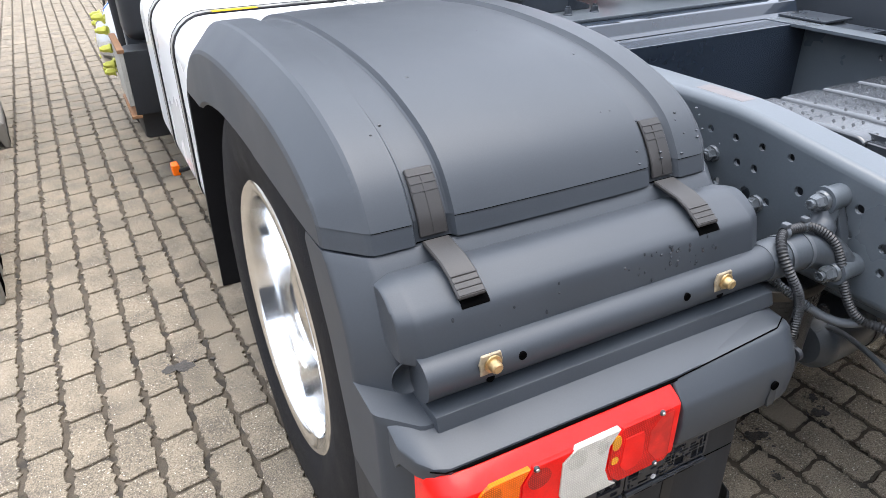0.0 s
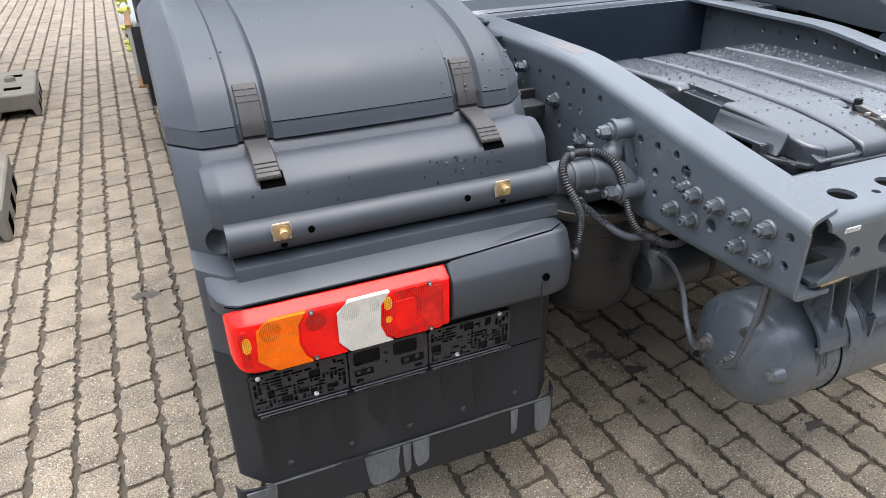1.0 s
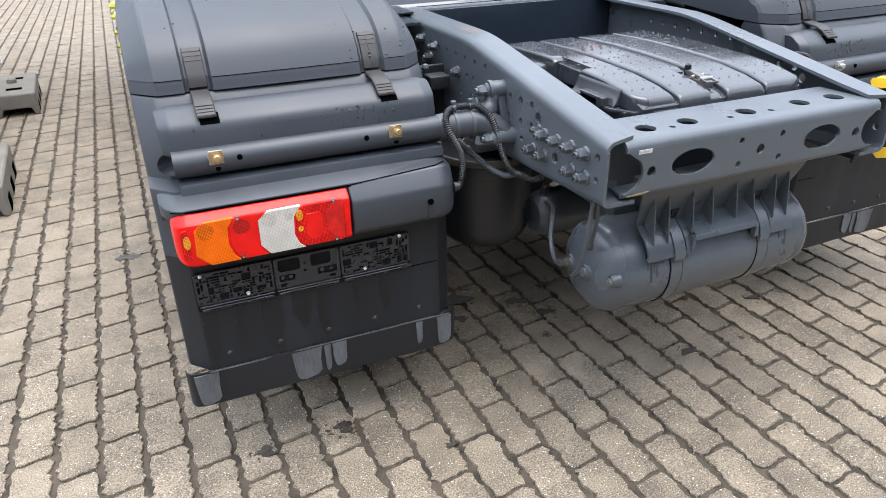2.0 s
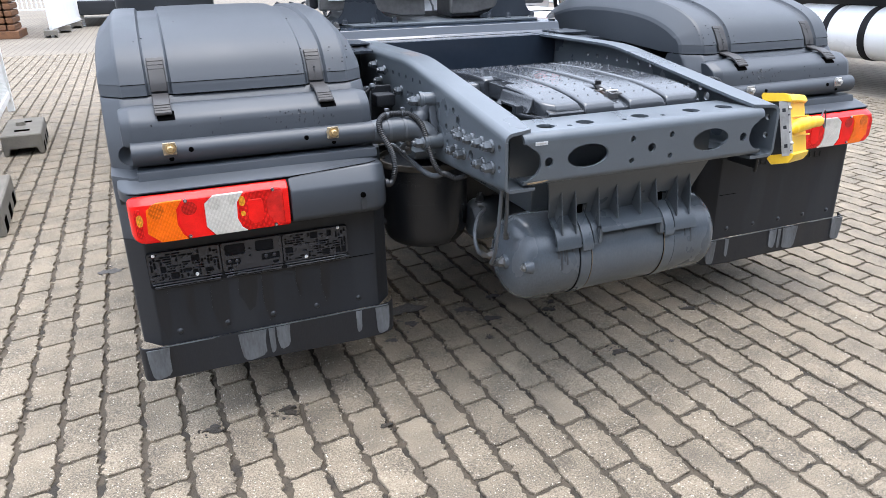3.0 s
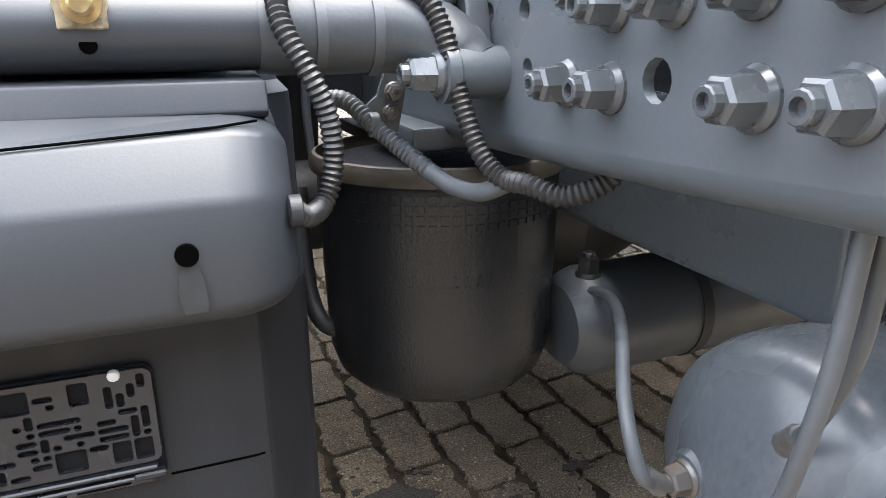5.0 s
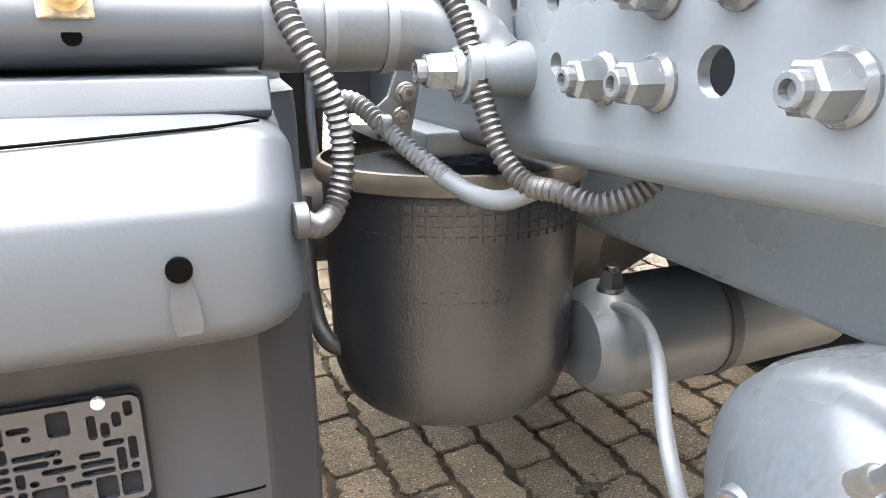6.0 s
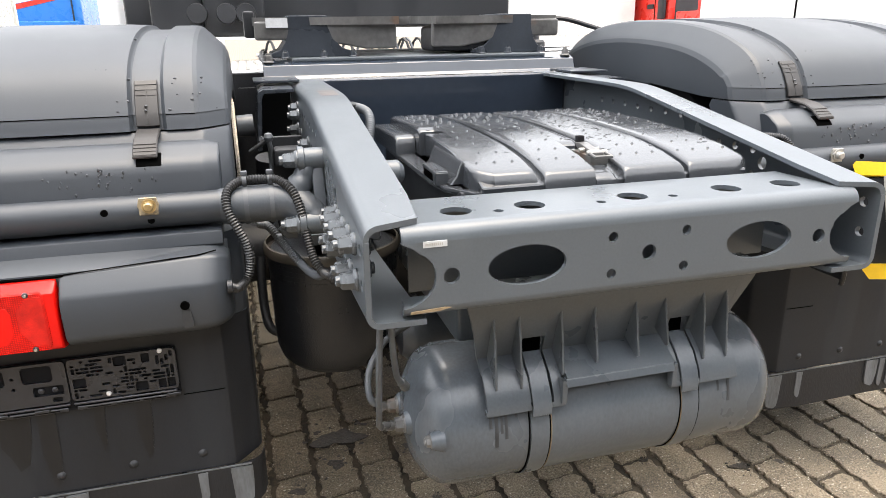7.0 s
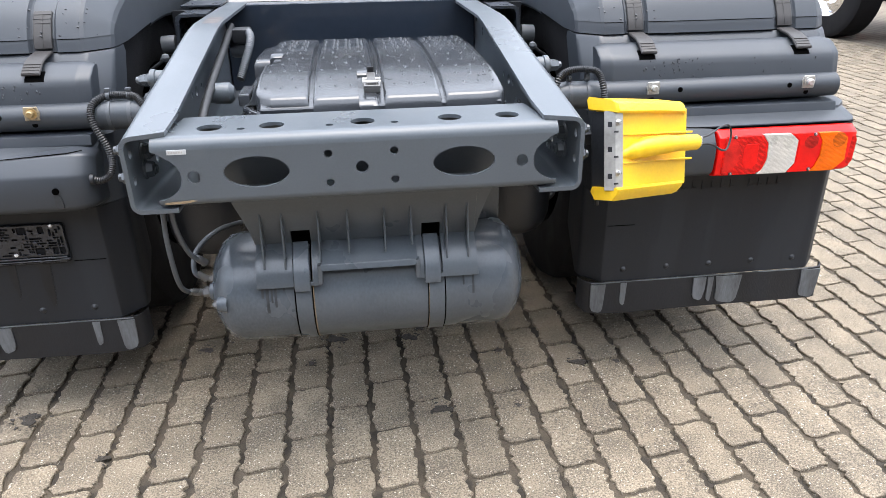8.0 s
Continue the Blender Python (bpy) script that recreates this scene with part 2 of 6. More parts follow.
def far_paving():
    """Paving beyond the built stones: rows of staggered pavers with dark joints."""
    m = bpy.data.materials.new("far_paving")
    m.use_nodes = True
    n, l = m.node_tree.nodes, m.node_tree.links
    tc, mp, br = n.new("ShaderNodeTexCoord"), n.new("ShaderNodeMapping"), n.new("ShaderNodeTexBrick")
    mp.inputs["Rotation"].default_value = (0, 0, radians(-90))
    l.new(tc.outputs["Object"], mp.inputs["Vector"])
    l.new(mp.outputs[0], br.inputs["Vector"])
    br.inputs["Scale"].default_value = 1.0
    br.inputs["Brick Width"].default_value, br.inputs["Row Height"].default_value = 0.2085, 0.1083
    br.inputs["Mortar Size"].default_value = 0.009
    br.inputs["Color1"].default_value, br.inputs["Color2"].default_value = (0.192, 0.164, 0.127, 1), (0.170, 0.145, 0.112, 1)
    br.inputs["Mortar"].default_value = (0.105, 0.087, 0.064, 1)
    no = n.new("ShaderNodeTexNoise")
    no.inputs["Scale"].default_value, no.inputs["Detail"].default_value = 0.9, 8
    l.new(tc.outputs["Object"], no.inputs["Vector"])
    mr = n.new("ShaderNodeMapRange")
    mr.inputs[3].default_value, mr.inputs[4].default_value = 0.7, 1.3
    l.new(no.outputs[0], mr.inputs[0])
    sc = n.new("ShaderNodeVectorMath")
    sc.operation = "SCALE"
    l.new(br.outputs[0], sc.inputs[0])
    l.new(mr.outputs[0], sc.inputs["Scale"])
    b = n["Principled BSDF"]
    l.new(sc.outputs[0], b.inputs["Base Color"])
    b.inputs["Roughness"].default_value = 0.85
    return m


FAR = far_paving()


# ---- mesh helpers ----
MIRROR = False


def weigh_normals(me, angle):
    """Normals that follow the large faces, so that flat sides stay flat between their rounded edges."""
    nrm = [tuple(p.normal) for p in me.polygons]
    area = [p.area for p in me.polygons]
    loops = [(p.index, v) for p in me.polygons for v in p.vertices]
    round_vert = {}
    for f, v in loops:
        round_vert.setdefault(v, []).append(f)
    limit = math.cos(radians(angle))
    out = []
    for f, v in loops:
        a, b, c = nrm[f]
        x = y = z = 0.0
        for g in round_vert[v]:
            p, q, r = nrm[g]
            if a * p + b * q + c * r > limit:
                x, y, z = x + p * area[g], y + q * area[g], z + r * area[g]
        d = math.sqrt(x * x + y * y + z * z)
        out.append((x / d, y / d, z / d) if d > 1e-12 else nrm[f])
    me.normals_split_custom_set(out)


def part(name, bm, material, parent=None, label="", angle=38, smooth=True):
    """Links a bmesh as one mesh object under its thing or part; MIRROR turns it to the other side of the truck."""
    if MIRROR:
        bmesh.ops.scale(bm, vec=(-1, 1, 1), verts=bm.verts)
        bmesh.ops.reverse_faces(bm, faces=bm.faces)
    me = bpy.data.meshes.new(name)
    bm.to_mesh(me)
    bm.free()
    if smooth:
        me.polygons.foreach_set("use_smooth", [True] * len(me.polygons))
        if len(me.polygons) < 4000:
            weigh_normals(me, angle)
        else:
            me.set_sharp_from_angle(angle=radians(angle))
    me.materials.append(material)
    ob = new(name, me)
    ob.parent = parent
    if label:
        tagged(ob, label)
    return ob


def thing(name, label, category, group="", kind=""):
    return tagged(new(name), label, category, group, kind)


def on(axis, p, h):
    return {"x": (h, p[0], p[1]), "y": (p[0], h, p[1]), "z": (p[0], p[1], h)}[axis]


def soften(bm, faces, bevel, seg=2, angle=25):
    edges = {e for f in faces for e in f.edges if len(e.link_faces) == 2 and e.calc_face_angle(0) > radians(angle)}
    bmesh.ops.bevel(bm, geom=list(edges), offset=bevel, segments=seg, affect="EDGES", profile=0.5, clamp_overlap=True)


def prism(bm, pts, axis, a, b, bevel=0.0, seg=2):
    """A polygon in the plane across the axis, drawn out from a to b."""
    lo = [bm.verts.new(on(axis, p, a)) for p in pts]
    hi = [bm.verts.new(on(axis, p, b)) for p in pts]
    faces = [bm.faces.new(lo), bm.faces.new(hi[::-1])]
    for i in range(len(pts)):
        j = (i + 1) % len(pts)
        faces.append(bm.faces.new((lo[j], lo[i], hi[i], hi[j])))
    bmesh.ops.recalc_face_normals(bm, faces=faces)
    if bevel:
        soften(bm, faces, bevel, seg)
    return bm


def box(bm, x0, x1, y0, y1, z0, z1, bevel=0.0, seg=2):
    return prism(bm, [(x0, y0), (x1, y0), (x1, y1), (x0, y1)], "z", z0, z1, bevel, seg)


def ring(cx, cy, r, n=20, ry=None):
    return [(cx + r * math.cos(2 * math.pi * i / n), cy + (ry or r) * math.sin(2 * math.pi * i / n)) for i in range(n)]


def plate(bm, outline, holes, axis, a, b):
    """A sheet from a to b along the axis, with holes cut through it."""
    tmp = bmesh.new()
    edges = []
    for loop in [outline] + holes:
        vs = [tmp.verts.new(on(axis, p, a)) for p in loop]
        edges += [tmp.edges.new((vs[i - 1], vs[i])) for i in range(len(vs))]
    bmesh.ops.triangle_fill(tmp, edges=edges, use_beauty=True, use_dissolve=False)
    out = bmesh.ops.extrude_face_region(tmp, geom=list(tmp.faces))
    bmesh.ops.translate(tmp, verts=[v for v in out["geom"] if isinstance(v, bmesh.types.BMVert)], vec=on(axis, (0, 0), b - a))
    bmesh.ops.recalc_face_normals(tmp, faces=tmp.faces)
    join(bm, tmp)
    return bm


def join(bm, other):
    me = bpy.data.meshes.new("tmp")
    other.to_mesh(me)
    other.free()
    bm.from_mesh(me)
    bpy.data.meshes.remove(me)


def lathe(bm, prof, axis, centre, n=32, close=True):
    """Turns (radius, height) pairs round a line along the axis through the centre."""
    c = Vector(centre)
    rows = []
    for r, h in prof:
        row = []
        for i in range(n):
            a = 2 * math.pi * i / n
            row.append(bm.verts.new(c + Vector(on(axis, (r * math.cos(a), r * math.sin(a)), h))))
        rows.append(row)
    faces = []
    for p, q in zip(rows, rows[1:]):
        for i in range(n):
            faces.append(bm.faces.new((p[i - 1], p[i], q[i], q[i - 1])))
    if close:
        faces += [bm.faces.new(rows[0]), bm.faces.new(rows[-1][::-1])]
    bmesh.ops.recalc_face_normals(bm, faces=faces)
    return bm


def smooth_path(pts, n=8):
    """A rounded line through the points."""
    p = [Vector(q) for q in pts]
    p = [2 * p[0] - p[1]] + p + [2 * p[-1] - p[-2]]
    out = []
    for i in range(1, len(p) - 2):
        for k in range(n):
            t = k / n
            a, b, c, d = p[i - 1:i + 3]
            out.append(0.5 * (2 * b + (c - a) * t + (2 * a - 5 * b + 4 * c - d) * t * t + (3 * b - a - 3 * c + d) * t ** 3))
    return out + [p[-2]]


def tube(bm, path, r, n=10, ribs=None):
    """A round bar or hose along the path; ribs: (pitch, depth) of a corrugated one."""
    path = [Vector(p) for p in path]
    if ribs:
        dense = []
        step = ribs[0] / 2
        left = 0.0
        for a, b in zip(path, path[1:]):
            d = (b - a).length
            while left < d:
                dense.append(a.lerp(b, left / d))
                left += step
            left -= d
        path = dense
    rows, up = [], Vector((0.13, 0.2, 0.97))
    for i, p in enumerate(path):
        d = (path[min(i + 1, len(path) - 1)] - path[max(i - 1, 0)]).normalized()
        s = d.cross(up)
        if s.length < 1e-4:
            s = d.cross(Vector((1, 0, 0)))
        s.normalize()
        u = s.cross(d)
        up = u
        rad = r[i] if isinstance(r, (list, tuple)) else r
        if ribs and i % 2:
            rad -= ribs[1]
        rows.append([bm.verts.new(p + rad * (math.cos(2 * math.pi * k / n) * s + math.sin(2 * math.pi * k / n) * u)) for k in range(n)])
    faces = []
    for p, q in zip(rows, rows[1:]):
        faces += [bm.faces.new((p[k - 1], p[k], q[k], q[k - 1])) for k in range(n)]
    faces += [bm.faces.new(rows[0]), bm.faces.new(rows[-1][::-1])]
    bmesh.ops.recalc_face_normals(bm, faces=faces)
    return bm


def ribbon(bm, path, x0, x1, thick, bevel=0.0):
    """A flat band from x0 to x1 that follows a line of (y, z) points, its thickness laid on the outside."""
    n = len(path)
    rows = []
    for i, (y, z) in enumerate(path):
        a, b = path[max(i - 1, 0)], path[min(i + 1, n - 1)]
        d = Vector((b[0] - a[0], b[1] - a[1])).normalized()
        o = Vector((-d.y, d.x)) * thick
        rows.append([bm.verts.new(v) for v in ((x0, y, z), (x1, y, z), (x1, y + o.x, z + o.y), (x0, y + o.x, z + o.y))])
    faces = [bm.faces.new(rows[0]), bm.faces.new(rows[-1][::-1])]
    for p, q in zip(rows, rows[1:]):
        faces += [bm.faces.new((p[k - 1], p[k], q[k], q[k - 1])) for k in range(4)]
    bmesh.ops.recalc_face_normals(bm, faces=faces)
    if bevel:
        soften(bm, faces, bevel, 1, 60)
    return bm


def hexnut(bm, axis, c, r, h, washer=True):
    """A flanged nut with a stub of thread; h points along the axis."""
    s = 1 if h > 0 else -1
    i = "xyz".index(axis)
    pc = [c[k] for k in range(3) if k != i]
    a = c[i]
    o = list(c)
    o[i] = 0.0
    d = abs(h)
    if washer:
        lathe(bm, [(r * 1.2, a), (r * 1.2, a + s * d * 0.08), (r * 1.03, a + s * d * 0.20), (r * 0.9, a + s * d * 0.20)], axis, o, 18)
    lo = ring(*pc, r * 1.02, 6)
    hi = ring(*pc, r * 0.90, 6)
    va = [bm.verts.new(on(axis, p, a + h * 0.12)) for p in lo]
    vb = [bm.verts.new(on(axis, p, a + h * 0.72)) for p in hi]
    vc = [bm.verts.new(on(axis, p, a + h * 0.80)) for p in ring(*pc, r * 0.74, 6)]
    fs = [bm.faces.new(vc)]
    for p, q in ((va, vb), (vb, vc)):
        fs += [bm.faces.new((p[k - 1], p[k], q[k], q[k - 1])) for k in range(6)]
    bmesh.ops.recalc_face_normals(bm, faces=fs)
    lathe(bm, [(r * 0.56, a + h * 0.78), (r * 0.56, a + h * 0.97), (r * 0.50, a + h), (r * 0.32, a + h), (r * 0.28, a + h * 0.86), (0.0005, a + h * 0.85)], axis, o, 12, False)
    return bm


def loft(bm, stations):
    """A closed body through rings of points, each given as (x, [(y, z), ...])."""
    rows = [[bm.verts.new((x, y, z)) for y, z in pts] for x, pts in stations]
    faces = [bm.faces.new(rows[0]), bm.faces.new(rows[-1][::-1])]
    for p, q in zip(rows, rows[1:]):
        faces += [bm.faces.new((p[k - 1], p[k], q[k], q[k - 1])) for k in range(len(p))]
    bmesh.ops.recalc_face_normals(bm, faces=faces)
    return bm


def cornered(prof, front, ends):
    """Stations along x for loft: the first points of the profile step back at the chamfered ends."""
    return [(x, [(y + dy if k < front else y, z) for k, (y, z) in enumerate(prof)]) for x, dy in ends]


ENDS = [(-1.274, 0.056), (-1.272, 0.050), (-1.268, 0.044), (-1.230, 0.004), (-1.224, 0.001), (-1.216, 0.0), (-0.636, 0.0), (-0.628, 0.001), (-0.622, 0.005), (-0.586, 0.046), (-0.580, 0.056), (-0.578, 0.066)]
B = bmesh.new

# ---- the tractor truck ----
truck = thing("tractor_truck", "dark grey two-axle tractor truck parked on grey pavers, wet from rain", "truck")

RAIL_TOP = [(0.0, 0.8535), (0.30, 0.9005), (0.58, 0.9440), (0.62, 0.9500), (0.66, 0.9545), (0.70, 0.9575), (0.76, 0.9585), (1.0, 0.9585), (3.6, 0.9585)]
RAIL_LOW = [(0.0, 0.711), (0.15, 0.701), (0.43, 0.688), (0.8, 0.680), (3.6, 0.680)]


def along(line, y):
    for (a, za), (b, zb) in zip(line, line[1:]):
        if y <= b:
            return za + (zb - za) * (y - a) / (b - a)
    return line[-1][1]


def rail(parent):
    """One C-shaped side member: pierced web, rolled upper and lower flange."""
    bm = B()
    r, th, xo, xi = 0.020, 0.008, -0.417, -0.335
    ys = [0, 0.10, 0.20, 0.30, 0.40, 0.50, 0.58, 0.60, 0.62, 0.64, 0.66, 0.68, 0.70, 0.73, 0.76, 1.0, 1.6, 3.6]
    top = [(y, along(RAIL_TOP, y) - r) for y in ys]
    low = [(y, along(RAIL_LOW, y) + r) for y in ys]
    holes = [(0.030, 0.816, 0.0085), (0.029, 0.766, 0.0085), (0.191, 0.764, 0.013), (0.407, 0.856, 0.0085), (0.355, 0.858, 0.0085), (0.302, 0.859, 0.0085),
             (0.272, 0.836, 0.0125), (0.414, 0.806, 0.0085), (0.352, 0.807, 0.0085), (0.434, 0.830, 0.013), (0.30, 0.81, 0.007), (0.345, 0.765, 0.0075)]
    holes += [(0.55 + 0.062 * k, 0.899, 0.0075) for k in range(7)]
    holes += [(0.62, 0.853, 0.0075), (0.66, 0.853, 0.0075), (0.58, 0.80, 0.008), (0.63, 0.80, 0.013), (0.70, 0.80, 0.008), (0.52, 0.845, 0.009)]
    plate(bm, top + low[::-1], [ring(y, z, q, 14) for y, z, q in holes], "x", xo, xo + th)
    for line, s in ((RAIL_TOP, 1), (RAIL_LOW, -1)):
        sec = [(xo + r - r * math.cos(a), r * math.sin(a) - r) for a in [k * math.pi / 12 for k in range(7)]] + [(xi, 0)]
        sec += [(xi, -th)] + [(xo + r - (r - th) * math.cos(a), (r - th) * math.sin(a) - r) for a in [k * math.pi / 12 for k in range(6, -1, -1)]]
        rows = []
        for y in ys:
            cut = [(0.019 * (x - xo) / (xi - xo), -0.006 if x == xi else 0.0) if y == 0 and s > 0 else (0.0, 0.0) for x, _ in sec]
            rows.append([bm.verts.new((x + cx, y + cy, along(line, y + cy) + s * d)) for (x, d), (cy, cx) in zip(sec, cut)])
        faces = [bm.faces.new(rows[0]), bm.faces.new(rows[-1][::-1])]
        for p, q in zip(rows, rows[1:]):
            faces += [bm.faces.new((p[k - 1], p[k], q[k], q[k - 1])) for k in range(len(sec))]
        bmesh.ops.recalc_face_normals(bm, faces=faces)
    ob = part("chassis_rail", bm, FRAME, parent, "grey painted steel C-channel with rows of bolt holes", 30)
    for y, z in [(0.235, 0.806), (0.18, 0.808), (0.124, 0.811), (0.070, 0.813), (0.285, 0.757), (0.234, 0.757), (0.118, 0.760), (0.066, 0.762)]:
        part("flange_nut", hexnut(B(), "x", (xo, y, z), 0.0138, -0.031), NUT, ob, angle=20)
    for y, z in [(0.262, 0.812), (0.72, 0.852), (0.93, 0.845), (0.98, 0.905), (0.60, 0.79)]:
        part("flange_nut", hexnut(B(), "x", (xo, y, z), 0.010 if y < 0.3 else 0.014, -0.026), NUT, ob, angle=20)
    for y, z in [(0.10, 0.80), (0.10, 0.765)]:
        part("bolt_head", hexnut(B(), "x", (xo + th, y, z), 0.016, 0.022), CAST, ob)
    return ob


for MIRROR in (False, True):
    rail(truck)
MIRROR = False


def crossmember():
    bm = B()
    z0, z1, r, r1, th = 0.722, 0.848, 0.014, 0.021, 0.007
    half = [(-0.362, z1 - r1), (-0.352, 0.820), (-0.344, 0.813), (-0.334, 0.807), (-0.326, 0.798), (-0.3215, 0.787), (-0.3205, 0.775), (-0.323, 0.763), (-0.330, 0.752), (-0.340, 0.744), (-0.350, 0.739), (-0.357, z0 + r)]
    out = [(-0.367, z1 - r1)] + half[1:] + [(-x, z) for x, z in half[1:][::-1]] + [(0.367, z1 - r1)]
    holes = [ring(s * 0.299, 0.777, 0.0115) for s in (-1, 1)] + [ring(s * 0.189, 0.781, 0.058, 36, 0.029) for s in (-1, 1)]
    holes += [ring(sx * 0.0595, z, 0.0075, 16) for sx in (-1, 1) for z in (0.7535, 0.8085)] + [ring(0, 0.7805, 0.0115)]
    plate(bm, out, holes, "y", 0.0, th)
    holes = [ring(x, 0.067, 0.0228, 28) for x in (-0.273, -0.161, 0.006, 0.171, 0.282)] + [ring(x, 0.050, 0.0075, 14) for x in (-0.215, -0.055, 0.065)]
    top = [(-0.367, r1), (0.367, r1), (0.345, 0.05), (0.335, 0.152), (-0.335, 0.152), (-0.345, 0.05)]
    plate(bm, top, holes, "z", z1 - th, z1)
    plate(bm, [(-0.362, r), (0.362, r), (0.356, 0.060), (-0.356, 0.060)], [], "z", z0, z0 + th)
    for z, s, r in ((z1, 1, r1), (z0, -1, r)):
        arc = [(r - r * math.cos(a), z - s * r + s * r * math.sin(a)) for a in [k * math.pi / 12 for k in range(7)]]
        inn = [(r - (r - th) * math.cos(a), z - s * r + s * (r - th) * math.sin(a)) for a in [k * math.pi / 12 for k in range(6, -1, -1)]]
        prism(bm, arc + inn, "x", -0.366, 0.366)
    ob = part("rear_crossmember", bm, FRAME, truck, "grey painted steel end beam with oval lightening holes", 30)
    part("sticker", box(B(), -0.338, -0.305, -0.0012, 0.0, 0.820, 0.8285), LABEL, ob, "small white sticker with a line of print")
    bm = B()
    for k in range(9):
        box(bm, -0.335 + 0.0028 * k, -0.3335 + 0.0028 * k, -0.0016, -0.0011, 0.8225, 0.826)
    part("print", bm, ALU, ob)
    # thin, warmer-toned patch on top of the left rail
    part("rail_tint_patch", ribbon(B(), [(0.82, 0.9587), (0.77, 0.9587), (0.73, 0.9583), (0.70, 0.9577)], -0.385, -0.345, 0.0006), RAIL_TINT, ob)
    part("worn_edge", prism(B(), [(-0.357, 0.7275), (-0.318, 0.7285), (-0.300, 0.7320), (-0.309, 0.7335), (-0.356, 0.7310)], "y", -0.0007, 0.004), BARE, ob)
    return ob


crossmember()
# plate added behind the crossmember to keep light out of its holes
part("light_stop_plate", box(B(), -0.326, 0.326, 0.150, 0.154, 0.70, 0.840), FRAME, truck)


# mudguards: shaped shell over the tyre, rear body with lid, ledge and lamp cover
SHELL = smooth_path([(0.5485, 0.9195, 0), (0.562, 0.955, 0), (0.60, 1.008, 0), (0.67, 1.048, 0), (0.79, 1.082, 0), (0.95, 1.100, 0), (1.15, 1.105, 0),
                     (1.33, 1.093, 0), (1.48, 1.062, 0), (1.61, 1.00, 0), (1.70, 0.92, 0)], 6)
SHELL = [(p.x, p.y) for p in SHELL]


def shell_normal(i):
    a, b = SHELL[max(i - 1, 0)], SHELL[min(i + 1, len(SHELL) - 1)]
    d = Vector((b[0] - a[0], b[1] - a[1])).normalized()
    nv = Vector((-d.y, d.x))
    return nv.lerp(Vector((-1.0, 0.0)), min(1.0, max(0.0, 1 - (i - 5) / 9))).normalized()


def mudguard(parent):
    # upper shell, open towards the tyre
    sec = [(-1.274, -0.165), (-1.275, -0.11), (-1.274, -0.062), (-1.271, -0.054), (-1.266, -0.048), (-1.226, -0.005), (-1.220, -0.001), (-1.210, 0.0), (-1.161, 0.0), (-1.158, -0.006), (-1.155, -0.009),
           (-1.105, -0.009), (-1.102, -0.006), (-1.098, 0.002), (-1.05, 0.004), (-0.93, 0.005), (-0.80, 0.004), (-0.754, 0.002), (-0.750, -0.006), (-0.747, -0.009), (-0.697, -0.009),
           (-0.694, -0.006), (-0.690, 0.0), (-0.65, 0.0), (-0.638, -0.001), (-0.630, -0.005), (-0.592, -0.042), (-0.584, -0.052), (-0.579, -0.064), (-0.577, -0.10), (-0.577, -0.17)]
    bm = B()
    th = 0.006
    LINE = 5
    rows = []
    for i, (y, z) in enumerate(SHELL):
        nv = shell_normal(i)
        for step in ((0.0,) if i < LINE else (0.0, 0.0025) if i == LINE else (0.0025,)):
            outer = [(x, y + nv.x * (d + step), z + nv.y * (d + step)) for x, d in sec]
            inner = [(x + (th if x < -1.2 else -th if x > -0.62 else 0), y + nv.x * (d - th), z + nv.y * (d - th)) for x, d in sec]
            if i < 30:
                # near the seam the side walls end in one even lower edge
                ey, ez = 0.7135 + 0.2515 * i / 30, 0.9195 + 0.0165 * i / 30
                for a, b, c in ((0, 1, 2), (-1, -2, -3)):
                    _, cy, cz = outer[c]
                    for row in (outer, inner):
                        row[a] = (row[a][0], ey, ez)
                        row[b] = (row[b][0], (ey + cy) / 2, (ez + cz) / 2)
            if i > 44:
                for row in (outer, inner):
                    for a in (0, 1, -1, -2):
                        row[a] = (row[a][0], row[a][1], max(row[a][2], 0.880))
            rows.append([bm.verts.new(v) for v in outer + inner[::-1]])
    m = len(rows[0])
    faces = [bm.faces.new(rows[0]), bm.faces.new(rows[-1][::-1])]
    for p, q in zip(rows, rows[1:]):
        faces += [bm.faces.new((p[k - 1], p[k], q[k], q[k - 1])) for k in range(m)]
    bmesh.ops.recalc_face_normals(bm, faces=faces)
    guard = part("mudguard", bm, PLASTIC, parent, "anthracite plastic mudguard over the rear wheel, beaded with rain", 13)
    # dark strip for the shade along the step in the shell's lower edge
    bm = B()
    nv, (y, z), (y2, z2) = shell_normal(LINE), SHELL[LINE], SHELL[LINE - 1]
    up = Vector((y2 - y, z2 - z)).normalized()
    for (xa, da), (xb, db) in zip(sec, sec[1:]):
        if xa < -1.222 or xb > -0.632 or (-1.165 < xa < -1.098) or (-0.757 < xa < -0.690):
            continue
        q = []
        for x, d in ((xa, da), (xb, db)):
            for k in (0.0002, 0.0020):
                q.append(bm.verts.new((x, y + nv.x * (d + 0.0006) + up.x * k, z + nv.y * (d + 0.0006) + up.y * k)))
        bm.faces.new((q[0], q[1], q[3], q[2]))
    tagged(part("moulded_line", bm, SEAM_SHADE, guard), kind="stuff")

    # rear body
    prof = [(0.5520, 0.9160), (0.5395, 0.9050), (0.516, 0.872), (0.492, 0.835), (0.478, 0.800), (0.474, 0.776), (0.470, 0.752), (0.405, 0.746), (0.398, 0.728), (0.392, 0.60),
            (0.390, 0.45), (0.390, 0.288), (0.47, 0.288), (0.56, 0.40), (0.552, 0.5), (0.566, 0.64), (0.61, 0.77), (0.68, 0.90), (0.672, 0.916)]
    top = prof[:10] + [(0.392, 0.588)] + [(0.555, 0.588)] + prof[15:]
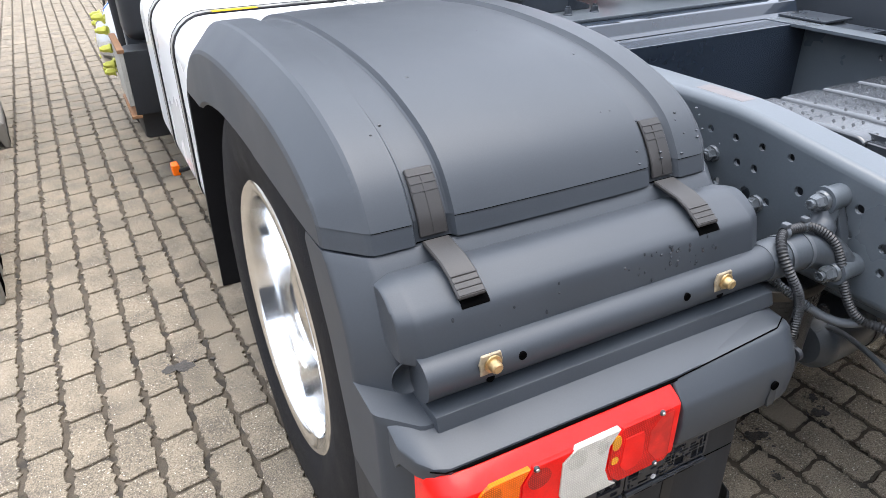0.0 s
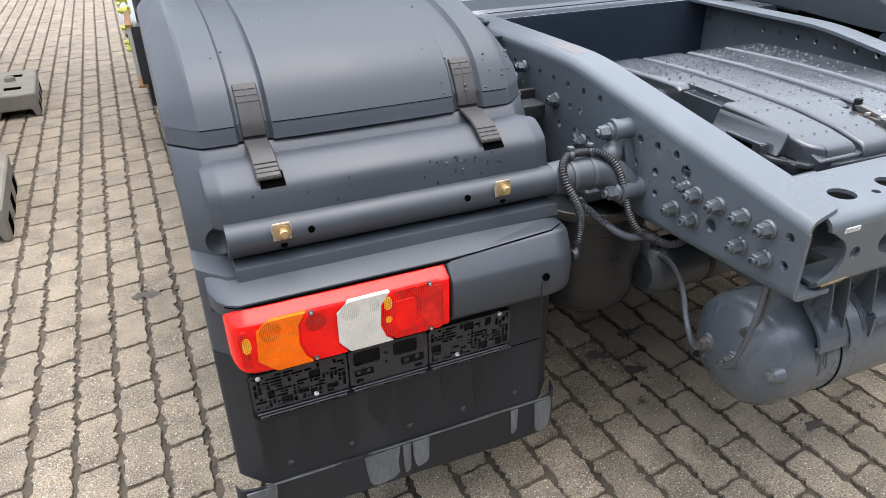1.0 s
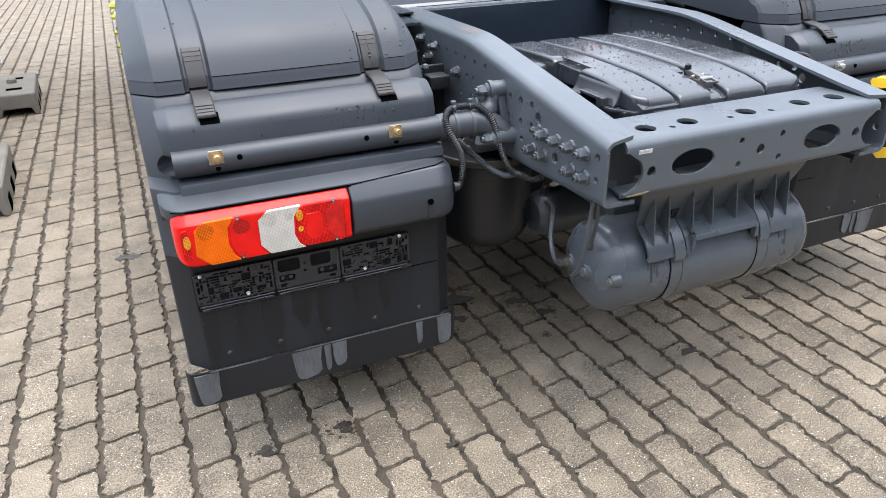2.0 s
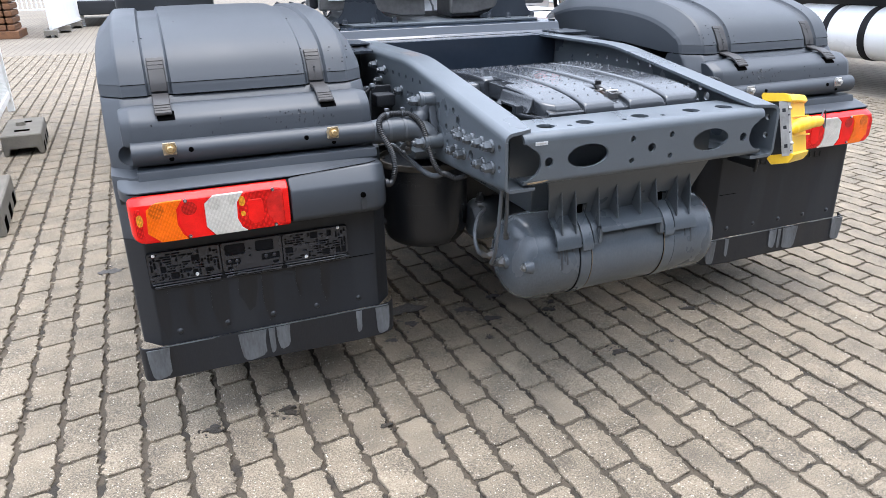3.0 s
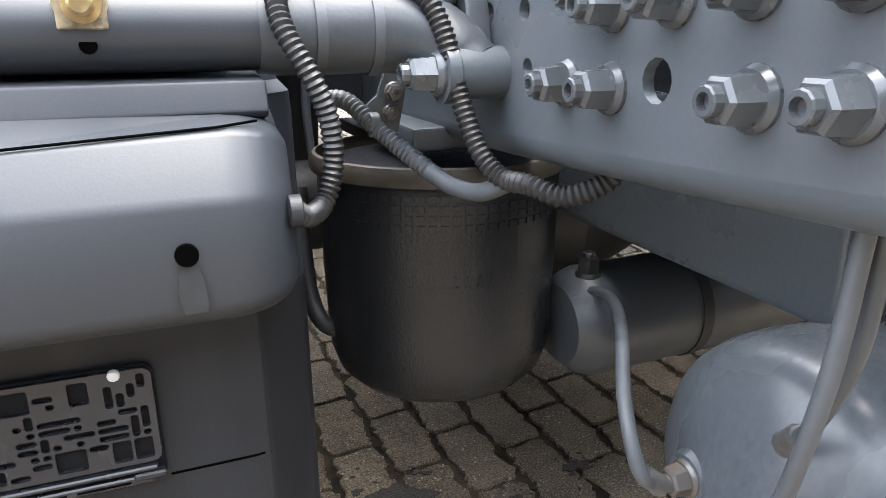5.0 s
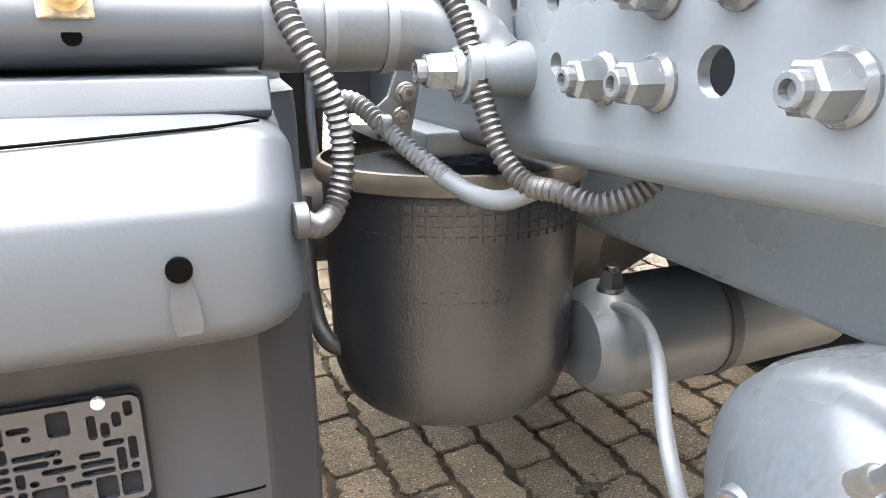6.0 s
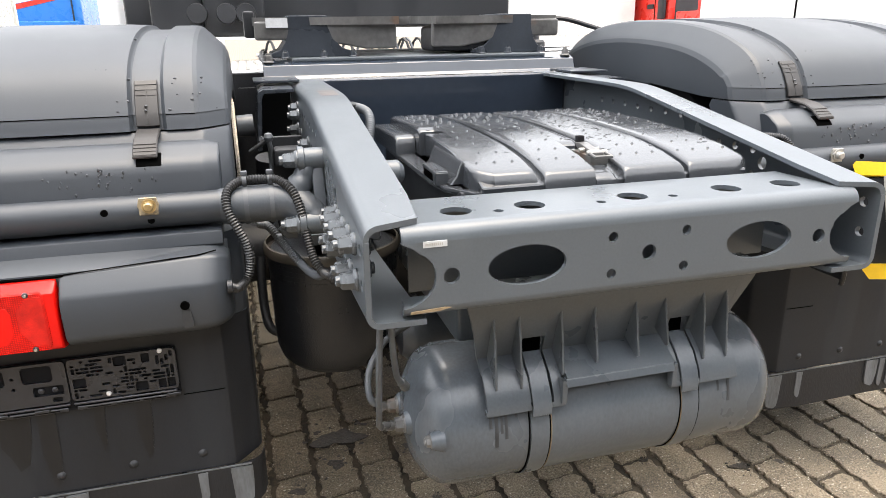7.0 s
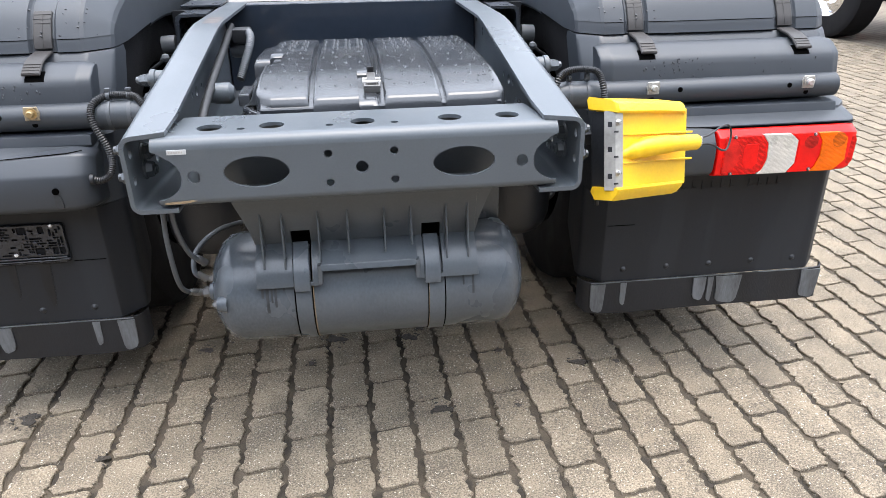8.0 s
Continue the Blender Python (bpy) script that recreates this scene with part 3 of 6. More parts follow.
    part("rear_body", loft(B(), cornered(top, 11, ENDS)), PLASTIC, guard, "anthracite plastic rear body of the mudguard", 24)
    gap = [(0.5575, 0.9225), (0.5575, 0.905), (0.650, 0.905), (0.650, 0.9225)]
    part("joint_gap", loft(B(), cornered(gap, 2, [(x + (0.008 if x < -1 else -0.008), d + 0.002) for x, d in ENDS])), SEAM_SHADE, guard)
    # lid with rounded front
    lid = [(0.532, 0.9005), (0.515, 0.9035), (0.500, 0.902), (0.486, 0.897), (0.463, 0.884), (0.4525, 0.8765), (0.4465, 0.868), (0.4425, 0.856), (0.4365, 0.832), (0.4335, 0.816), (0.4355, 0.812), (0.445, 0.810), (0.49, 0.815), (0.51, 0.85)]
    mid = Vector((0.50, 0.850))
    rows = [(-1.2345, 0.70), (-1.2330, 0.76), (-1.2300, 0.80), (-1.2140, 0.955), (-1.2100, 0.985), (-1.2050, 1.0), (-0.632, 1.0), (-0.628, 0.99), (-0.6245, 0.965), (-0.6040, 0.80), (-0.6015, 0.76), (-0.600, 0.70)]
    bm = loft(B(), [(x, [(mid.x + (y - mid.x) * k, mid.y + (z - mid.y) * (0.5 + 0.5 * k)) for y, z in lid]) for x, k in rows])
    part("lid", bm, PLASTIC, guard, "", 35)
    # black blocks stand in for shaded lid pockets below the strap ends
    for x in (-1.13, -0.722):
        part("pocket_shade", prism(B(), [(0.472, 0.8905), (0.4515, 0.8775), (0.4470, 0.8715), (0.455, 0.868), (0.472, 0.875)], "x", x - 0.016, x + 0.0255, 0.001), SEAM_SHADE, guard)
    # ledge above the lamp
    led = [(0.47, 0.7625), (0.3985, 0.7590), (0.3915, 0.737), (0.396, 0.732), (0.47, 0.73)]
    part("ledge", prism(B(), led, "x", -1.212, -0.605, 0.0022), PLASTIC, guard, "", 25)
    brow = [(0.42, 0.744), (0.385, 0.7375), (0.352, 0.7265), (0.346, 0.7235), (0.344, 0.718), (0.346, 0.70), (0.42, 0.68)]
    part("lamp_brow", loft(B(), cornered(brow, 6, [(-1.262, 0.06), (-1.252, 0.03), (-1.238, 0.010), (-1.220, 0.001), (-0.85, 0.0), (-0.64, 0.012), (-0.612, 0.030), (-0.60, 0.055)])), PLASTIC, guard, "", 30)
    cover = [(0.41, 0.728), (0.362, 0.7235), (0.350, 0.7215), (0.342, 0.717), (0.3215, 0.6925), (0.3165, 0.684), (0.3135, 0.655), (0.317, 0.620), (0.321, 0.611), (0.330, 0.603), (0.345, 0.598), (0.41, 0.588)]
    mid = Vector((0.41, 0.655))
    rows = [(-0.8630, 0.95), (-0.8610, 0.985), (-0.8575, 1.0), (-0.648, 1.0), (-0.637, 0.985), (-0.627, 0.955), (-0.618, 0.905), (-0.610, 0.835), (-0.604, 0.75), (-0.600, 0.66), (-0.598, 0.58), (-0.597, 0.5)]
    bm = loft(B(), [(x, [(mid.x + (y - mid.x) * k, mid.y + (z - mid.y) * (0.4 + 0.6 * k) + 0.045 * max(0, x + 0.85) * (1 if z > 0.70 else 0)) for y, z in cover]) for x, k in rows])
    part("lamp_cover", bm, PLASTIC, guard, "blank anthracite plastic cover beside the tail lamp", 33)
    part("drain_hole", prism(B(), ring(-0.674, 0.657, 0.0075, 16), "y", 0.3105, 0.322), SEAM_SHADE, guard)
    part("joint_line", tube(B(), [(-1.243, 0.356, 0.7215), (-1.226, 0.346, 0.7200), (-0.856, 0.3440, 0.7205), (-0.845, 0.3440, 0.7215), (-0.645, 0.3500, 0.7320), (-0.618, 0.3640, 0.7335)], 0.0011, 6), SEAM_SHADE, guard)
    part("drip_stain", prism(B(), [(-0.6795, 0.652), (-0.6685, 0.652), (-0.6655, 0.640), (-0.6640, 0.624), (-0.6650, 0.617), (-0.6790, 0.6165), (-0.6815, 0.630)], "y", 0.3128, 0.3200), STREAK, guard)
    # round recess at the outer end of the tube
    bm = lathe(B(), [(0.001, 0.010), (0.014, 0.008), (0.023, 0.002), (0.026, -0.004)], "y", (-1.222, 0.452, 0.794), 24, False)
    part("tube_recess", bm, PLASTIC, guard)
    # straps
    for x in (-1.13, -0.722):
        up = [(SHELL[i][0] - shell_normal(i).x * 0.0072, SHELL[i][1] - shell_normal(i).y * 0.0072) for i in range(1, 13)]
        bm = ribbon(B(), up, x - 0.0205, x + 0.0205, 0.0062, 0.0015)
        s = part("strap", bm, STRAP, guard, "black rubber hold-down strap")
        bm = B()
        for k in (9, 10, 11):
            a, b = SHELL[k], SHELL[k + 1]
            nv = shell_normal(k)
            ribbon(bm, [(a[0] - nv.x * 0.0012, a[1] - nv.y * 0.0012), (a[0] * 0.75 + b[0] * 0.25 - nv.x * 0.0012, a[1] * 0.75 + b[1] * 0.25 - nv.y * 0.0012)], x - 0.0190, x + 0.0190, 0.0016)
        ribbon(bm, [(SHELL[k][0] + shell_normal(k).x * -0.0012, SHELL[k][1] + shell_normal(k).y * -0.0012) for k in range(2, 12)], x - 0.0012, x + 0.0012, 0.0014)
        part("grip_ribs", bm, STRAP, s)
        low = [(0.4515, 0.8825), (0.462, 0.8895), (0.480, 0.9015), (0.502, 0.9095), (0.530, 0.9135), (0.552, 0.9165)]
        s = part("strap_latch", ribbon(B(), low, x - 0.0205, x + 0.0205, 0.007, 0.002), STRAP, guard, "black rubber strap latch hooked over the lid")
        bm = B()
        for k in range(4):
            q, zz = 0.4515 + 0.0075 * k, 0.888 + 0.0052 * k
            box(bm, x - 0.0185, x + 0.0185, q - 0.0016, q + 0.0006, zz, zz + 0.0030)
        part("grip_ribs", bm, STRAP, s)
    # cross tube with its clamp plates
    bm = tube(B(), [(-1.217, 0.434, 0.796), (-0.60, 0.434, 0.794), (-0.53, 0.436, 0.793)], 0.0298, 28)
    t = part("support_tube", bm, PLASTIC, guard, "dark grey tube that carries the mudguard")
    arm = smooth_path([(-0.606, 0.435, 0.793), (-0.545, 0.436, 0.793), (-0.500, 0.434, 0.793), (-0.468, 0.425, 0.786), (-0.446, 0.408, 0.770), (-0.434, 0.394, 0.760)], 4)
    bm = tube(B(), arm, [0.0318, 0.0335, 0.0340, 0.0340, 0.0340] + [0.0340] * 4 + [0.0338] * 4 + [0.033, 0.032, 0.031, 0.030] + [0.028, 0.026, 0.0245, 0.023], 24)
    part("tube_sleeve", bm, ELBOW, t, "grey cast elbow that bolts the tube to the rail")
    part("cast_arm", tube(B(), smooth_path([(-0.472, 0.432, 0.806), (-0.456, 0.440, 0.832), (-0.445, 0.444, 0.852), (-0.436, 0.445, 0.864)], 4), [0.024] * 4 + [0.020] * 4 + [0.018] * 5, 18), ELBOW, t)
    part("cast_web", prism(B(), [(0.400, 0.768), (0.416, 0.752), (0.440, 0.790), (0.462, 0.850), (0.452, 0.872), (0.434, 0.862), (0.412, 0.812)], "x", -0.440, -0.4175, 0.004, 2), ELBOW, t)
    for x in (-0.560, -0.515):
        part("cable_tie", lathe(B(), [(0.0343, -0.004), (0.0358, -0.004), (0.0358, 0.004), (0.0343, 0.004)], "x", (x, 0.4355, 0.793), 24, False), HOSE_GREY, t)
        part("tie_loop", lathe(B(), [(0.0092, -0.004), (0.0105, -0.004), (0.0105, 0.004), (0.0092, 0.004)], "x", (x, 0.433, 0.8375), 16, False), HOSE_GREY, t)
        part("tie_head", box(B(), x - 0.006, x + 0.006, 0.427, 0.439, 0.847, 0.855, 0.002), HOSE_GREY, t)
    for y, z, x1 in ((0.445, 0.867, -0.462), (0.392, 0.760, -0.470)):
        bm = lathe(B(), [(0.021, -0.417), (0.021, x1 + 0.012), (0.024, x1 + 0.010), (0.024, x1), (0.012, x1)], "x", (0, y, z), 22)
        part("boss", bm, CAST, t)
        part("flange_nut", hexnut(B(), "x", (x1, y, z), 0.015, -0.034), NUT, t, angle=20)
    for x in (-1.130, -0.722):
        q = part("clamp_plate", prism(B(), [(x - 0.015, 0.7945), (x + 0.0165, 0.7945), (x + 0.0165, 0.806), (x + 0.0185, 0.812), (x + 0.0165, 0.818), (x + 0.0150, 0.8255), (x - 0.0135, 0.8255), (x - 0.015, 0.818), (x - 0.017, 0.812), (x - 0.015, 0.806)], "y", 0.4025, 0.407, 0.0012, 1), GOLD if not MIRROR else ALU, t, "zinc plated square clamp plate")
        part("bolt_washer", lathe(B(), [(0.0125, -0.003), (0.0125, -0.0005), (0.0105, 0.001), (0.0105, 0.003)], "y", (x + 0.002, 0.4020, 0.811), 20), BRASS if not MIRROR else ALU, q)
        part("clamp_bolt", lathe(B(), [(0.001, -0.014), (0.0060, -0.0145), (0.0082, -0.0125), (0.0086, -0.004), (0.0088, 0.0)], "y", (x + 0.002, 0.4020, 0.811), 14), BRASS if not MIRROR else ALU, q)
        part("bolt_shadow_hole", prism(B(), ring(x + 0.002, 0.7845, 0.006, 12), "y", 0.4052, 0.415), SEAM_SHADE, q)
    for x in (-1.080, -0.792):
        part("tube_hole", prism(B(), ring(x, 0.803, 0.0062, 12), "y", 0.4042, 0.412), SEAM_SHADE, t)
    # rear flap panel, its rivets and the worn lower flap
    low = [(0.389, 0.5875), (0.3885, 0.45), (0.3875, 0.2885), (0.47, 0.2885), (0.56, 0.40), (0.552, 0.5), (0.555, 0.5875)]
    p = part("rear_panel", loft(B(), cornered(low, 3, ENDS)), PANEL, guard, "dirt-streaked black panel behind the wheel", 24)
    for k in range(5):
        x = -1.178 + k * 0.1228
        part("rivet", lathe(B(), [(0.001, -0.0045), (0.005, -0.0035), (0.0085, 0.0)], "y", (x, 0.3877, 0.3235), 12), PLASTIC_DARK, p)
    for x, w, z0, z1 in () if MIRROR else ((-1.222, 0.030, 0.300, 0.452), (-1.150, 0.022, 0.330, 0.450), (-1.085, 0.045, 0.300, 0.448), (-1.012, 0.050, 0.345, 0.452), (-0.952, 0.030, 0.300, 0.452), (-0.86, 0.018, 0.36, 0.452), (-0.790, 0.026, 0.33, 0.452)):
        pts = [(x, z1), (x - 0.1 * w, 0.5 * (z0 + z1)), (x + 0.15 * w, z0 + 0.03), (x + 0.35 * w, z0), (x + 0.7 * w, z0 + 0.012), (x + 0.9 * w, z0 + 0.06), (x + w, z1)]
        part("wet_streak", prism(B(), pts, "y", 0.3873, 0.3890), WETPANEL, p)
    part("panel_seam", tube(B(), [(-0.706, 0.3884, 0.4535), (-0.640, 0.3884, 0.4540), (-0.632, 0.3890, 0.4545)], 0.0011, 6), SEAM_SHADE, p)
    fl = [(0.3835, 0.2875), (0.384, 0.191), (0.389, 0.191), (0.389, 0.2875)]
    bm = loft(B(), [(x, [(y + dy, z + dz * (1 if z < 0.25 else 0.3)) for y, z in fl]) for x, dy, dz in
                    [(-1.287, 0.030, 0.004), (-1.285, 0.022, 0.0), (-1.281, 0.014, -0.002), (-1.274, 0.006, -0.001), (-1.25, 0.0, 0.0), (-1.05, -0.003, 0.002), (-0.90, 0.0, 0.0), (-0.70, -0.003, -0.002), (-0.62, 0.0, 0.0), (-0.592, 0.006, 0.004), (-0.580, 0.018, 0.010), (-0.574, 0.04, 0.016)]])
    f = part("mud_flap", bm, FLAP, guard, "worn black rubber mud flap with grey scuffs", 40)
    # pale strip paints the highlight along the flap's top edge
    part("flap_highlight", prism(B(), [(-1.232, 0.2860), (-0.600, 0.2860), (-0.600, 0.2880), (-1.232, 0.2880)], "y", 0.3812, 0.3850), SCUFF_HIGHLIGHT, f)
    rs = random.Random(5)
    for x0, x1, z0, z1 in ((-1.270, -1.212, 0.195, 0.284), (-1.035, -0.958, 0.197, 0.283), (-0.952, -0.935, 0.206, 0.283), (-0.930, -0.893, 0.212, 0.283), (-0.70, -0.682, 0.215, 0.284), (-0.640, -0.598, 0.196, 0.283)):
        w = x1 - x0
        left = [(x0 + 0.35 * w, z0), (x0 + 0.18 * w, z0 + 0.004), (x0 + 0.10 * w, z0 + 0.014), (x0 + rs.uniform(0, 0.06) * w, z0 + 0.5 * (z1 - z0)), (x0, z1)]
        right = [(x1, z1), (x1 - rs.uniform(0, 0.08) * w, z0 + 0.6 * (z1 - z0)), (x1 - 0.06 * w, z0 + 0.018), (x1 - 0.20 * w, z0 + 0.007), (x1 - 0.42 * w, z0 + 0.003)]
        part("scuff", prism(B(), left + right, "y", 0.3795, 0.3837), SCUFF_HIGHLIGHT, f)
    # front flap ahead of the tyre
    part("front_flap", prism(B(), [(1.70, 0.90), (1.755, 0.84), (1.80, 0.45), (1.80, 0.22), (1.785, 0.22), (1.785, 0.45), (1.735, 0.82)], "x", -1.265, -0.60, 0.002), RUBBER, guard)
    return guard


def raindrops(parent):
    """Beads of water on the lid and the shell."""
    rs = random.Random(21)
    bm = B()
    spots = [(rs.gauss(-0.80, 0.05), rs.random()) for _ in range(34)] + [(rs.uniform(-1.2, -0.62), rs.random()) for _ in range(8)]
    for x, t in spots:
        y, z = 0.4335 + 0.0105 * t, 0.830 + 0.040 * t
        r = rs.uniform(0.0009, 0.0024)
        bmesh.ops.create_icosphere(bm, subdivisions=1, radius=1, matrix=Matrix.Translation((x, y + 0.002, z)) @ Matrix.Diagonal((r, r, r * rs.uniform(1.0, 2.2), 1)))
    for x, k in [(rs.gauss(-0.77, 0.03), rs.uniform(6, 15)) for _ in range(8)] + [(rs.gauss(-0.655, 0.02), rs.uniform(6, 13)) for _ in range(10)] + [(rs.uniform(-1.2, -0.65), rs.uniform(8, 30)) for _ in range(12)]:
        i = int(k)
        nv = shell_normal(i)
        r = rs.uniform(0.0012, 0.0026)
        d = 0.005 if -1.09 < x < -0.76 else 0.0025
        bmesh.ops.create_icosphere(bm, subdivisions=1, radius=1, matrix=Matrix.Translation((x, SHELL[i][0] + nv.x * d, SHELL[i][1] + nv.y * d)) @ Matrix.Diagonal((r * 1.4, r, r, 1)))
    tagged(part("rainwater", bm, DROP, parent), kind="stuff")


def tail_lamp(parent, beside):
    prof = [(0.375, 0.7185), (0.348, 0.7180), (0.342, 0.7155), (0.3225, 0.7045), (0.3175, 0.700), (0.3165, 0.690), (0.3175, 0.612), (0.3195, 0.606), (0.3245, 0.6015), (0.335, 0.599), (0.375, 0.599)]
    mid = Vector((0.40, 0.657))
    ends = [(-1.2480, 0.35), (-1.2472, 0.50), (-1.2445, 0.66), (-1.2390, 0.82), (-1.2300, 0.93), (-1.216, 0.985), (-1.195, 1.0), (-0.8735, 1.0), (-0.8695, 0.99), (-0.8677, 0.96), (-0.8670, 0.90)]
    bm = loft(B(), [(x, [(mid.x + (y - mid.x) * k, mid.y + (z - mid.y) * (0.62 + 0.38 * min(1, k + 0.15) if x > -1 else 0.28 + 0.72 * k) + (0.004 * (1 - k) if x < -1 else 0)) for y, z in prof]) for x, k in ends])
    lamp = part("tail_lamp", bm, RED, parent, "red, amber and clear multi-chamber tail lamp", 30)
    part("lamp_base", prism(B(), [(-1.244, 0.60), (-1.242, 0.722), (-0.852, 0.722), (-0.852, 0.594), (-1.19, 0.590)], "y", 0.366, 0.394, 0.004), PLASTIC_DARK, lamp)

    def lens(name, pts, material, y=0.3142, label=""):
        return part(name, prism(B(), pts, "y", y, 0.325, 0.0008, 1), material, lamp, label)
    lens("amber_lens", [(-1.209, 0.630), (-1.205, 0.688), (-1.182, 0.703), (-1.123, 0.704), (-1.138, 0.682), (-1.140, 0.645), (-1.131, 0.618), (-1.119, 0.604), (-1.181, 0.604)], AMBER, 0.3142, "amber indicator lens")
    lens("stop_lens", [(-1.136, 0.645), (-1.134, 0.681), (-1.119, 0.7035), (-1.056, 0.7035), (-1.077, 0.687), (-1.078, 0.628), (-1.060, 0.6045), (-1.113, 0.6045), (-1.127, 0.620)], RED, 0.3146, "red stop lens")
    lens("reversing_lens", [(-1.074, 0.628), (-1.073, 0.687), (-1.051, 0.7045), (-0.979, 0.705), (-0.996, 0.682), (-0.999, 0.640), (-0.990, 0.615), (-0.977, 0.604), (-1.055, 0.604)], WHITE_LENS, 0.3142, "clear reversing lens")
    lens("fog_lens", [(-0.995, 0.640), (-0.992, 0.682), (-0.974, 0.7035), (-0.888, 0.7035), (-0.882, 0.697), (-0.882, 0.612), (-0.888, 0.6055), (-0.972, 0.6055), (-0.986, 0.617)], RED_GRID, 0.3146, "gridded red fog lens")
    lens("reflector", [(-0.973, 0.634), (-0.970, 0.683), (-0.938, 0.683), (-0.933, 0.672), (-0.934, 0.634), (-0.943, 0.621), (-0.962, 0.620)], RED, 0.3138)
    lens("position_lens", [(-0.925, 0.640), (-0.925, 0.676), (-0.906, 0.698), (-0.885, 0.698), (-0.885, 0.614), (-0.906, 0.614)], RED_DEEP, 0.3140)
    lens("side_lens", [(-1.233, 0.626), (-1.234, 0.678), (-1.229, 0.690), (-1.2135, 0.693), (-1.2135, 0.620), (-1.228, 0.618)], RED_GRID, 0.3188)
    # bulb optics seen as darker gridded patches in the chambers
    for px, pz, rx, rz, y, material in ((-1.183, 0.683, 0.018, 0.019, 0.3138, AMBER_DEEP), (-1.109, 0.681, 0.018, 0.017, 0.3142, RED_DARK), (-1.050, 0.685, 0.016, 0.017, 0.3138, CLEAR_DARK), (-1.008, 0.688, 0.009, 0.014, 0.3138, CLEAR_DARK)):
        part("bulb_optic", prism(B(), ring(px, pz, rx, 20, rz), "y", y, 0.320), material, lamp)
    # yellow glints in the lens, put in as bright amber patches
    for px, pz, rx, rz, y in ((-0.984, 0.682, 0.0075, 0.0125, 0.3137), (-0.984, 0.650, 0.0060, 0.0065, 0.3137), (-1.2225, 0.663, 0.0075, 0.0150, 0.3180)):
        if beside:
            pts = [(px + rx * a, pz + rz * b) for a, b in ((1, -0.3), (0.9, 0.5), (0.55, 0.95), (-0.2, 1), (-0.8, 0.75), (-1, 0.1), (-0.9, -0.6), (-0.4, -1), (0.5, -0.9))]
            part("prism_glint", prism(B(), pts, "y", y, 0.340), GLINT, lamp)
    part("lamp_seal", tube(B(), [(-1.236, 0.3560, 0.7165), (-1.215, 0.3465, 0.7190), (-1.19, 0.3445, 0.7192), (-0.856, 0.3440, 0.7190)], 0.0022, 8), SEAM_SHADE, lamp)
    for x, z in ((-1.115, 0.7005), (-0.907, 0.702), (-1.115, 0.6105), (-0.907, 0.609)):
        q = part("lamp_screw", lathe(B(), [(0.001, -0.0025), (0.0036, -0.0020), (0.0046, -0.0004), (0.0048, 0.002)], "y", (x, 0.3142, z), 14), PLASTIC_DARK, lamp)
        part("screw_head", lathe(B(), [(0.001, -0.0040), (0.0024, -0.0034), (0.0028, -0.002)], "y", (x, 0.3142, z), 10), STEEL, q)
    return lamp


for MIRROR in (False, True):
    g = mudguard(truck)
    raindrops(g)
    tail_lamp(truck, not MIRROR)
MIRROR = False


